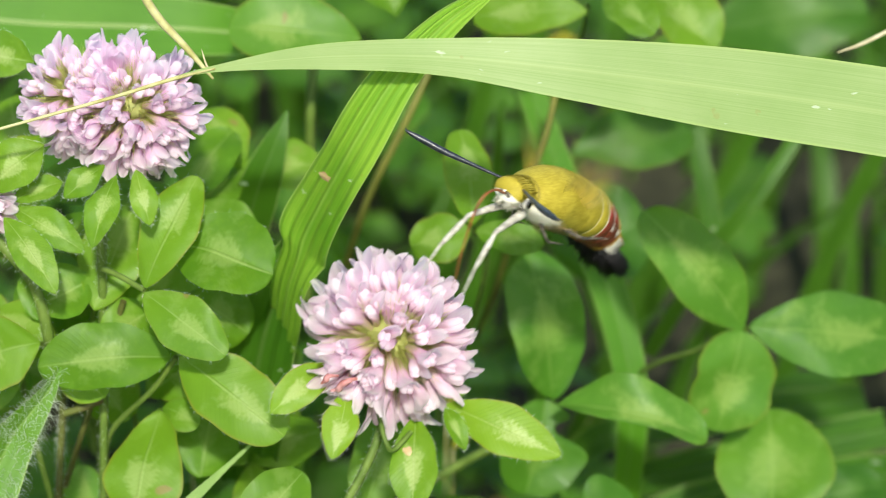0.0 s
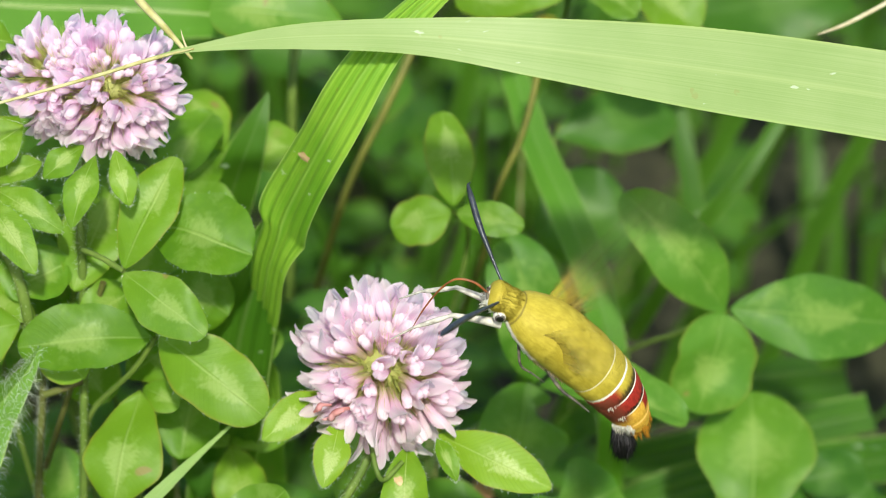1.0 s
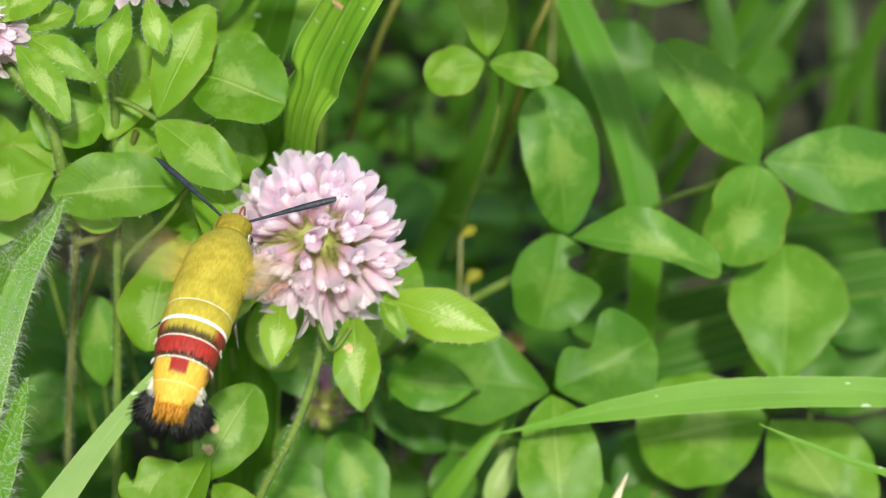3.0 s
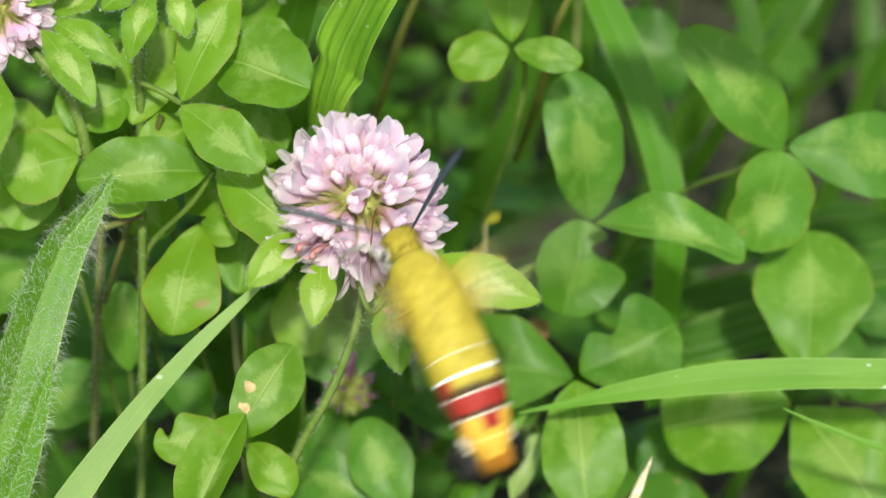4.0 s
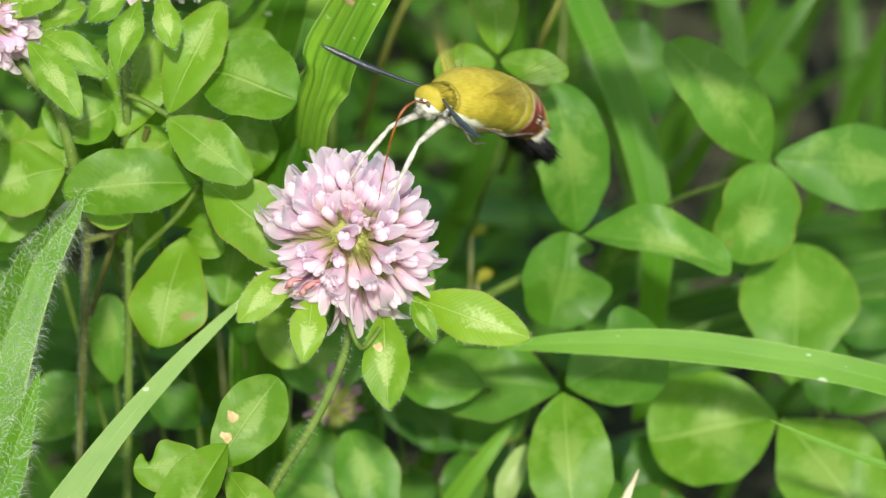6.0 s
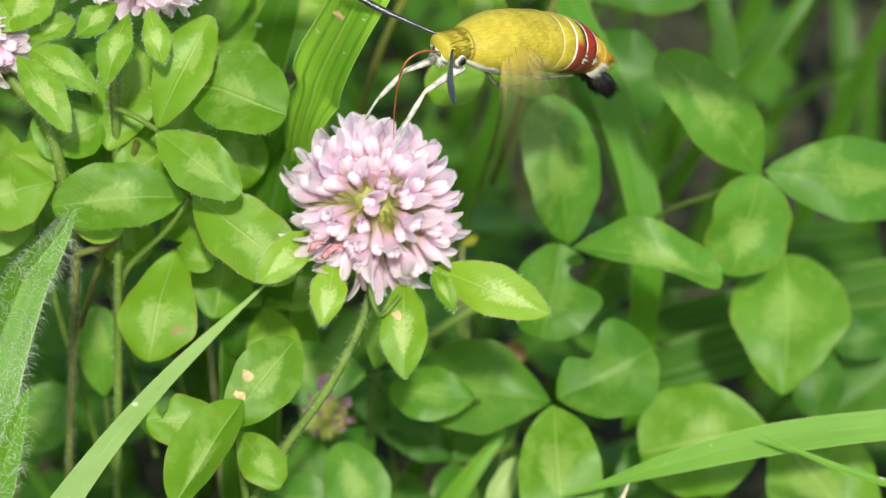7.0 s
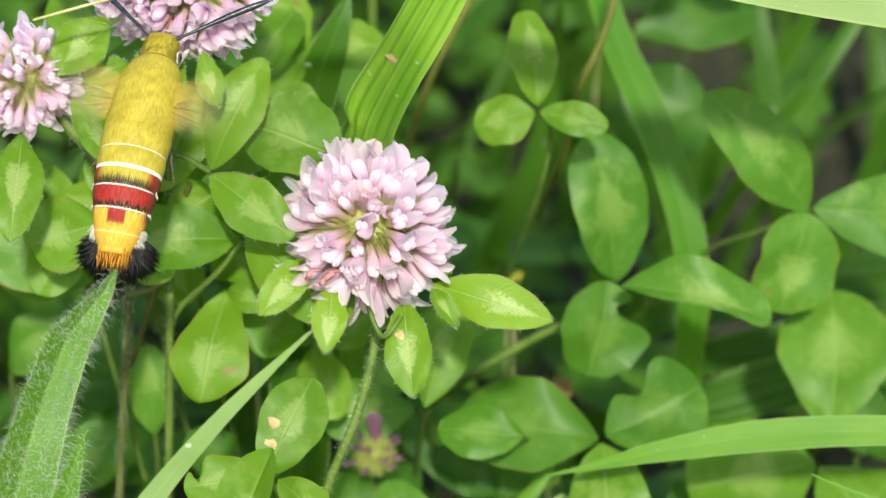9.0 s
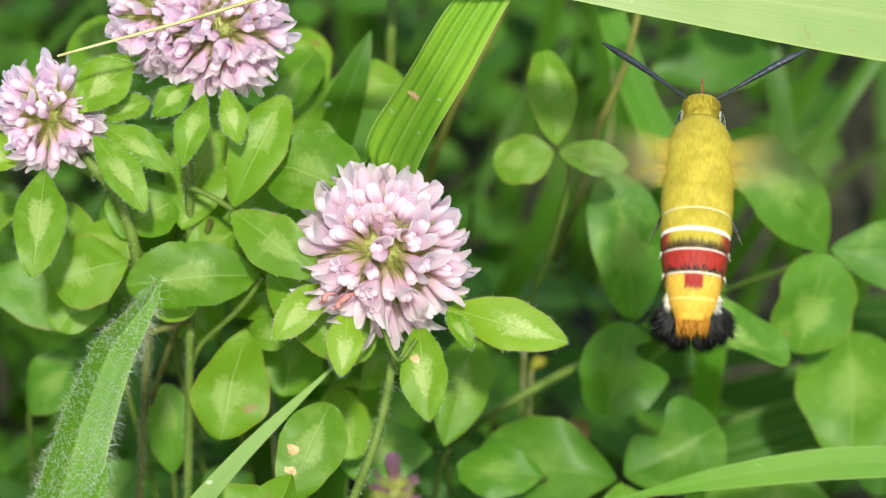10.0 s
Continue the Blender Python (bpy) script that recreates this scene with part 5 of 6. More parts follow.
ANTENNA = plain_material("blue-black antenna", (0.008, 0.010, 0.014), (0.035, 0.042, 0.055), 1500.0, 0.28, 0.0002, specular=0.7)
TONGUE = plain_material("red-brown proboscis", (0.16, 0.045, 0.012), (0.34, 0.11, 0.03), 700.0, 0.35, 0.0001, specular=0.5)


def eye_material():
    """Pale ring, dark centre."""
    k = Nodes("moth eye")
    x, v = k.uv()
    w = k.math("SINE", k.math("MULTIPLY", v, 22.0))
    col = k.mix(k.step(w, -0.6, 0.2), (0.10, 0.09, 0.08), (0.58, 0.56, 0.49))
    col = k.mix(k.step(v, 0.80, 0.84), col, (0.01, 0.01, 0.01))
    return k.done(col, 0.12, None, 0.0, 0.6)


def wing_material():
    """Clear membrane; yellow scales only at the root."""
    k = Nodes("clear wing")
    x, v = k.uv()
    n = k.noise(1.0, 3.0, k.scaled(k.coords("UV"), 9.0, 1.5, 1.0))
    root = k.math("SUBTRACT", 1.0, k.step(k.math("ADD", v, k.math("MULTIPLY_ADD", n, 0.7, -0.35)), 0.02, 0.34))
    k.done(k.mix(root, (0.34, 0.30, 0.18), (0.48, 0.36, 0.05)), 0.35, None, 0.0, 0.5)
    t = k.tree.nodes.new("ShaderNodeBsdfTransparent")
    m = k.tree.nodes.new("ShaderNodeMixShader")
    k.put(m.inputs[0], k.math("MULTIPLY_ADD", k.math("MULTIPLY", root, k.step(n, 0.0, 0.6)), 0.58, 0.05))
    k.link(t.outputs[0], m.inputs[1])
    k.link(k.bsdf.outputs[0], m.inputs[2])
    k.link(m.outputs[0], k.out.inputs["Surface"])
    return k.mat


def vein_material():
    k = Nodes("wing vein")
    k.done((0.14, 0.09, 0.03), 0.5)
    t = k.tree.nodes.new("ShaderNodeBsdfTransparent")
    m = k.tree.nodes.new("ShaderNodeMixShader")
    m.inputs[0].default_value = 0.45
    k.link(t.outputs[0], m.inputs[1])
    k.link(k.bsdf.outputs[0], m.inputs[2])
    k.link(m.outputs[0], k.out.inputs["Surface"])
    return k.mat


VEIN = vein_material()
EYE = eye_material()
WING = wing_material()
MM = 0.001
PROFILE = [(0.0, 1.5), (0.35, 1.95), (1.5, 2.15), (2.8, 2.4), (4.0, 2.35), (4.6, 2.6), (6.2, 3.35), (8.5, 4.2), (10.5, 4.7), (13, 4.9), (17, 4.9), (20, 4.85),
           (23, 4.75), (26, 4.5), (28.5, 4.1), (31, 3.55), (33.0, 2.9), (34.5, 2.2), (35.2, 1.0)]
BODY_X, BODY_R = [p[0] for p in PROFILE], [p[1] for p in PROFILE]


def droop(s):
    """How far the abdomen hangs down, in radians, s mm behind the brow."""
    return radians(30) * (min(max(s - 9.0, 0.0), 28.0) / 27.0) ** 1.2


SPINE = [(0.0, 0.0)]
for k in range(400):
    a = droop(k * 0.1)
    SPINE.append((SPINE[-1][0] - 0.1 * math.cos(a), SPINE[-1][1] - 0.1 * math.sin(a)))


def curled(p):
    """A place on the straight body, moved onto the drooping one."""
    s = -p.y / MM
    if s <= 0:
        return p
    k = min(int(s * 10), 399)
    a, f = droop(s), s * 10 - k
    y, z = (u + (v - u) * f for u, v in zip(SPINE[k], SPINE[k + 1]))
    return Vector((p.x, y * MM - p.z * math.sin(a), z * MM + p.z * math.cos(a)))


def curled_way(w, s):
    a = droop(s)
    return Vector((w.x, w.y * math.cos(a) - w.z * math.sin(a), w.y * math.sin(a) + w.z * math.cos(a)))


def body_point(s, turn, swell=1.0):
    """A place on the moth's hull: s mm behind the brow, turn 0 on the back."""
    r = float(np.interp(s, BODY_X, BODY_R)) * swell
    flat = float(np.interp(s, (12, 20), (0.94, 0.88)))
    broad = float(np.interp(s, (0, 2, 4.2, 5, 7, 9, 11, 13), (1.35, 1.06, 1.0, 1.22, 1.18, 1.11, 1.05, 1.0)))
    return curled(Vector((broad * r * math.sin(turn), -s, flat * r * math.cos(turn))) * MM)


def hull(name, s0, s1, parent, steps, bulge=0.0, label=""):
    bm = bmesh.new()
    rows = []
    for i in range(steps + 1):
        t = i / steps
        s = s0 + (s1 - s0) * t
        sw = 1 + bulge * (math.sin(math.pi * t ** 0.8) - 0.5)
        rows.append([(body_point(s, (j / 40 * 2 - 1) * math.pi, sw), (j / 40, s / 36)) for j in range(41)])
    if s0 == 0:
        rows.insert(0, [(Vector((0, 0.0003, 0)), (j / 40, 0)) for j in range(41)])
    grid(bm, rows)
    bmesh.ops.remove_doubles(bm, verts=bm.verts, dist=0.00001)
    return part(name, bm, SCALES, parent, label)


def build_moth():
    rng = random.Random(11)
    ob = thing("hawk_moth", (0, 0, 0), "hovering olive-yellow hawk moth with clear wings and a red-banded abdomen", "moth")
    head = hull("head", 0.0, 4.2, ob, 8)
    thorax = hull("thorax", 4.0, 17.0, ob, 22, 0.0)
    cuts = [16.6, 20.3, 23.3, 25.6, 28.6, 31.5, 33.8, 35.2]
    for a, b in zip(cuts, cuts[1:]):
        hull("abdomen_segment", a, b, ob, 8, 0.035)

    def coat(name, s0, s1, t0, t1, n, length, material, parent, lift=0.35, thick=0.00005):
        bm = bmesh.new()
        for _ in range(n):
            s, t = rng.uniform(s0, s1), rng.uniform(t0, t1) * rng.choice((-1, 1))
            p = body_point(s, t, 0.985)
            out = Vector((math.sin(t), 0, math.cos(t)))
            strand(bm, p, curled_way(out * lift * rng.uniform(0.4, 1.3) + Vector((rng.gauss(0, 0.15), -1, rng.gauss(0, 0.1))), s), length * rng.uniform(0.6, 1.2), thick)
        return part(name, bm, material, parent)

    coat("crest_fur", 0.3, 4.2, 0, 1.9, 900, 0.0009, FUR, head, 0.3, 0.00004)
    coat("back_fur", 3.6, 18.2, 0, 1.85, 3200, 0.0009, FUR, thorax, 0.08, 0.00003)
    coat("breast_fur", 1.8, 10.5, 2.2, 3.14, 2600, 0.0011, FUR_WHITE, thorax, 0.3)
    coat("belly_fur", 9.5, 17.5, 2.3, 3.14, 1700, 0.0013, FUR_CREAM, thorax, 0.35)
    # tail fan: black brushes, white tufts, orange middle
    for sx in (-1, 1):
        bm = bmesh.new()
        for _ in range(2400):
            p = Vector((sx * rng.uniform(0.3, 3.2), -rng.uniform(31.6, 34.6), rng.uniform(-2.4, -0.8))) * MM
            a = rng.uniform(0.0, 1.15)
            w = Vector((sx * math.sin(a), -math.cos(a), rng.uniform(-0.45, 0.0)))
            strand(bm, curled(p), curled_way(w, 33), rng.uniform(0.0026, 0.0043), 0.00011)
        for _ in range(1100):
            p = Vector((sx * rng.uniform(0.0, 2.0), -rng.uniform(32.6, 35.2), rng.uniform(-2.2, -0.6))) * MM
            w = Vector((sx * rng.uniform(0.0, 0.5), -1, rng.uniform(-0.95, -0.1)))
            strand(bm, curled(p), curled_way(w, 34), rng.uniform(0.0029, 0.0047), 0.00011)
        part("tail_brush", bm, FUR_BLACK, ob, "black fan of tail scales")
        bm = bmesh.new()
        for _ in range(240):
            p = Vector((sx * rng.uniform(2.6, 3.5), -rng.uniform(30.6, 32.6), rng.uniform(-2.2, 0.5))) * MM
            strand(bm, curled(p), curled_way(Vector((sx * rng.uniform(0.2, 0.8), -1, rng.uniform(-0.2, 0.3))), 32), rng.uniform(0.0007, 0.0014), 0.00011)
        part("white_tuft", bm, FUR_WHITE, ob, "small white scale tuft")
    bm = bmesh.new()
    for _ in range(500):
        p = Vector((rng.uniform(-2.2, 2.2), -rng.uniform(33.0, 35.2), rng.uniform(-1.0, 1.8))) * MM
        strand(bm, curled(p), curled_way(Vector((rng.gauss(0, 0.12), -1, rng.gauss(-0.1, 0.1))), 34), rng.uniform(0.001, 0.0024), 0.0001)
    part("tail_tuft", bm, FUR_RUST, ob, "orange-brown tail scales")
    for sx in (-1, 1):
        bm = bmesh.new()
        for s0 in (25.5, 28.5):
            for _ in range(8):
                t = sx * rng.uniform(1.3, 1.6)
                p = body_point(s0 + rng.uniform(-0.3, 0.2), t, 1.0)
                strand(bm, p, curled_way(Vector((math.sin(t) * 0.5, -1, math.cos(t) * 0.5)), s0), rng.uniform(0.0004, 0.0009), 0.00008)
        part("side_tuft", bm, FUR_WHITE, ob, "white scale tufts along the flank")
    # eyes, palps, antennae, proboscis
    for sx in (-1, 1):
        bm = bmesh.new()
        bm.loops.layers.uv.verify()
        bmesh.ops.create_uvsphere(bm, u_segments=16, v_segments=12, radius=0.0010, calc_uvs=True)
        e = part("eye", bm, EYE, ob, "grey striped compound eye")
        e.location = Vector((sx * 2.2, -2.6, -0.8)) * MM
        e.rotation_euler = (0, radians(sx * 80), 0)
        bm = bmesh.new()
        r0 = Vector((sx * 1.25, -1.3, 1.0)) * MM
        d = Vector((sx * 0.79, 0.60, 0.03)).normalized() * 1.15
        bow = Vector((0, -0.5, 0.25)) * MM
        tube(bm, [(*r0, 0.35), (*(r0 + d * 0.004 - bow * 0.4), 0.55), (*(r0 + d * 0.0085 - bow * 0.6), 1.0), (*(r0 + d * 0.0122), 0.95), (*(r0 + d * 0.0140 + bow * 0.4), 0.45), (*(r0 + d * 0.0146 + bow * 1.6), 0.06)], 0.00048, 9, 30)
        part("antenna", bm, ANTENNA, ob, "thick blue-black club-ended antenna")
        bm = bmesh.new()
        for _ in range(160):
            p = Vector((sx * rng.uniform(0.2, 1.2), -rng.uniform(0.2, 2.2), -rng.uniform(0.8, 1.8))) * MM
            strand(bm, p, Vector((sx * 0.2, rng.uniform(0.0, 0.8), -1)), rng.uniform(0.0006, 0.0015), 0.0001)
        part("palp", bm, FUR_WHITE, head, "white furry palp")
        bm = bmesh.new()
        tube(bm, [(*(Vector((sx * 1.0, -0.9, -0.9)) * MM), 1.0), (*(Vector((sx * 0.7, 0.0, -0.55)) * MM), 0.9), (*(Vector((sx * 0.45, 0.75, -0.15)) * MM), 0.3)], 0.00045, 8, 10)
        part("palp_tip", bm, LEG_DARK, head, "dark grey pointed palp tip")
    bm = bmesh.new()
    tube(bm, [(0, 0.0, -0.0006, 1.0), (0, 0.0030, -0.0003, 0.95), (0, 0.0052, -0.0018, 0.9), (0, 0.0053, -0.0052, 0.8), (0, 0.0040, -0.0105, 0.6), (0, 0.0020, -0.0160, 0.25)], 0.00019, 7, 36)
    part("proboscis", bm, TONGUE, ob, "long curved red-brown proboscis")
    # legs: a long front pair that reaches for the flower, two trailing pairs
    for sx in (-1, 1):
        bm = bmesh.new()
        a = Vector((sx * 1.6, -4.2, -2.6)) * MM
        b = Vector((sx * 2.6, 2.2, -5.6)) * MM
        c = Vector((sx * 3.4, 4.6, -11.0)) * MM
        e = Vector((sx * 3.8, 5.4, -15.2)) * MM
        tube(bm, [(*a, 2.0), (*a.lerp(b, 0.3), 1.5), (*a.lerp(b, 0.8), 1.05), (*b, 0.8), (*b.lerp(c, 0.12), 0.7), (*b.lerp(c, 0.4), 1.0), (*b.lerp(c, 0.8), 0.8), (*c, 0.5), (*c.lerp(e, 0.5), 0.42), (*e, 0.2)], 0.00042, 8, 54)
        part("leg", bm, LEG, ob, "long grey-white front leg")
        bm = bmesh.new()
        a = Vector((sx * 2.4, -8.5, -3.4)) * MM
        b = Vector((sx * 3.4, -11.0, -5.6)) * MM
        c = Vector((sx * 3.3, -16.0, -6.0)) * MM
        tube(bm, [(*a, 1.0), (*b, 0.8), (*b.lerp(c, 0.5), 0.6), (*c, 0.2)], 0.00024, 7, 20)
        part("leg", bm, LEG_DARK, ob, "thin dark grey middle leg")
        bm = bmesh.new()
        a = Vector((sx * 3.0, -13.5, -3.4)) * MM
        b = Vector((sx * 4.6, -17.5, -4.0)) * MM
        c = Vector((sx * 6.3, -22.5, -3.0)) * MM
        tube(bm, [(*a, 1.0), (*b, 0.9), (*b.lerp(c, 0.5), 0.6), (*c, 0.2)], 0.0003, 7, 20)
        part("leg", bm, LEG_DARK, ob, "dark thin hind leg")

    def wing(name, sx, root, span, chord, sweep, label):
        bm = bmesh.new()
        rows = []
        for i in range(17):
            t = i / 16
            lead = sweep * span * t + 0.06 * span * math.sin(math.pi * t)
            cw = chord * (0.15 + 0.85 * math.sin(math.pi * min(0.14 + t * 0.80, 1)) ** 0.8) * (1 - max(0, t - 0.85) * 4.5)
            rows.append([(Vector((sx * span * t, lead - cw * c, 0.0006 * math.sin(3 * t + c * 4))), (c, t)) for c in (0, 0.2, 0.4, 0.6, 0.8, 1.0)])
        grid(bm, rows)
        w = part(name, bm, WING, ob, label)
        w.location = root
        for c0, c1 in ((0, 0), (0.15, 0.4), (0.35, 0.75)):
            bm = bmesh.new()
            pts = []
            for i in range(0, 17, 4):
                t = i / 16
                c = c0 + (c1 - c0) * t
                a = rows[i]
                pos = c * 5
                j = min(int(pos), 4)
                p = a[j][0].lerp(a[j + 1][0], pos - j)
                pts.append((*p, 1.0 - 0.7 * t))
            tube(bm, pts, 0.00006, 5, 12)
            part("vein", bm, VEIN, w, "fine brown wing vein")
        return w

    wings = []
    for sx in (-1, 1):
        wings.append((wing("forewing", sx, Vector((sx * 3.5, -8.5, 1.6)) * MM, 0.026, 0.0095, -0.10, "clear forewing with a yellow scaled root"), sx, 0.0))
        wings.append((wing("hindwing", sx, Vector((sx * 3.9, -12.0, 1.0)) * MM, 0.011, 0.0055, -0.35, "short clear hindwing with a yellow root"), sx, 0.25))
    return ob, wings


MOTH, WINGS = build_moth()

PLANT_ROWS = [
    (0, pose(-0.00298, 0.00230, 0.19429, -0.250, 6.751, -4.241)),
    (0.2, pose(-0.00401, 0.00100, 0.19247, -0.246, 6.690, -4.203)),
    (0.5, pose(-0.00329, 0.00341, 0.19689, -0.239, 6.599, -4.145)),
    (0.8, pose(-0.00195, 0.00061, 0.19185, -0.292, 7.292, -4.585)),
    (1, pose(-0.00093, -0.00129, 0.18801, -0.331, 7.755, -4.880)),
    (1.2, pose(-0.01098, -0.00216, 0.18624, -0.267, 6.970, -4.380)),
    (1.3, pose(-0.01219, -0.00054, 0.18911, -0.238, 6.577, -4.131)),
    (1.4, pose(-0.00670, -0.00116, 0.18831, -0.210, 6.185, -3.882)),
    (1.5, pose(-0.00526, -0.00206, 0.18683, -0.184, 5.792, -3.634)),
    (1.6, pose(-0.01130, -0.00221, 0.18632, -0.155, 5.325, -3.339)),
    (1.7, pose(-0.01789, -0.00022, 0.18946, -0.129, 4.858, -3.044)),
    (2, pose(-0.00896, -0.00379, 0.18336, -0.065, 3.457, -2.163)),
    (2.1, pose(-0.01252, -0.00495, 0.18116, -0.053, 3.107, -1.943)),
    (2.3, pose(-0.01678, -0.00267, 0.18456, -0.032, 2.406, -1.504)),
    (2.4, pose(-0.01463, -0.00084, 0.18749, -0.023, 2.055, -1.285)),
    (2.5, pose(-0.01240, -0.00180, 0.18582, -0.016, 1.705, -1.066)),
    (2.7, pose(-0.01466, -0.00270, 0.18426, -0.009, 1.300, -0.813)),
    (2.9, pose(-0.01328, -0.00151, 0.18644, -0.005, 0.895, -0.560)),
    (3, pose(-0.01538, -0.00256, 0.18487, -0.003, 0.693, -0.433)),
    (3.1, pose(-0.01651, -0.00333, 0.18379, -0.001, -0.285, 0.178)),
    (3.2, pose(-0.01937, -0.00456, 0.18192, -0.009, -1.263, 0.789)),
    (4.3, pose(-0.01122, -0.00053, 0.18998, -0.041, 2.726, -1.705)),
    (4.4, pose(-0.01324, -0.00050, 0.19015, -0.041, 2.741, -1.714)),
    (4.5, pose(-0.01116, -0.00178, 0.18819, -0.041, 2.755, -1.723)),
    (4.6, pose(-0.01116, -0.00273, 0.18674, -0.023, 2.058, -1.286)),
    (4.8, pose(-0.01376, -0.00182, 0.18827, -0.002, 0.663, -0.414)),
    (5, pose(-0.01696, -0.00151, 0.18873, -0.003, -0.732, 0.458)),
    (5.1, pose(-0.01209, -0.00146, 0.18877, -0.015, 1.643, -1.026)),
    (5.2, pose(-0.00858, -0.00194, 0.18785, -0.088, 4.017, -2.514)),
    (6.3, pose(-0.01297, -0.00317, 0.18477, -0.019, 1.872, -1.170)),
    (6.5, pose(-0.00781, -0.00175, 0.18695, -0.106, 4.395, -2.752)),
    (6.7, pose(-0.00741, 0.00045, 0.19018, -0.112, 4.525, -2.834)),
    (6.9, pose(-0.00677, 0.00159, 0.19154, -0.119, 4.656, -2.916)),
    (7, pose(-0.00714, 0.00120, 0.19062, -0.122, 4.721, -2.957)),
    (7.1, pose(-0.01168, 0.00131, 0.19046, -0.091, 4.068, -2.546)),
    (7.2, pose(-0.01427, 0.00221, 0.19159, -0.064, 3.415, -2.136)),
    (7.3, pose(-0.01313, 0.00368, 0.19373, -0.042, 2.761, -1.727)),
    (7.4, pose(-0.01310, 0.00400, 0.19409, -0.025, 2.108, -1.318)),
    (7.5, pose(-0.01382, 0.00216, 0.19106, -0.012, 1.454, -0.909)),
    (7.7, pose(-0.01325, 0.00139, 0.19014, -0.012, 1.480, -0.925)),
    (7.8, pose(-0.01307, 0.00236, 0.19198, -0.013, 1.493, -0.934)),
    (8, pose(-0.01369, 0.00217, 0.19236, -0.013, 1.519, -0.950)),
    (8.2, pose(-0.01265, 0.00206, 0.19289, -0.009, 1.245, -0.778)),
    (8.3, pose(-0.01197, 0.00249, 0.19387, -0.007, 1.108, -0.693)),
    (8.5, pose(-0.01509, 0.00211, 0.19355, -0.004, 0.834, -0.521)),
    (8.7, pose(-0.01326, 0.00230, 0.19397, -0.003, 0.699, -0.437)),
    (8.8, pose(-0.01160, 0.00214, 0.19383, -0.002, 0.631, -0.394)),
    (8.9, pose(-0.01295, 0.00185, 0.19347, -0.002, 0.564, -0.352)),
    (9, pose(-0.01578, 0.00186, 0.19357, -0.001, 0.496, -0.310)),
    (9.1, pose(-0.01424, 0.00172, 0.19349, -0.002, 0.688, -0.430)),
    (9.2, pose(-0.01294, 0.00204, 0.19414, -0.004, 0.880, -0.550)),
    (9.3, pose(-0.01346, 0.00228, 0.19467, -0.006, 1.071, -0.669)),
    (9.4, pose(-0.01468, 0.00177, 0.19394, -0.009, 1.263, -0.789)),
    (9.5, pose(-0.01382, 0.00235, 0.19495, -0.012, 1.455, -0.909)),
    (9.6, pose(-0.01381, 0.00253, 0.19547, -0.008, 1.164, -0.727)),
    (9.7, pose(-0.01153, 0.00130, 0.19353, -0.004, 0.873, -0.545)),
    (9.8, pose(-0.01221, 0.00074, 0.19271, -0.002, 0.582, -0.364)),
    (9.9, pose(-0.01566, 0.00176, 0.19458, -0.001, 0.291, -0.182)),
    (10, pose(-0.01679, 0.00231, 0.19552, 0.000, -0.000, 0.000)),
]
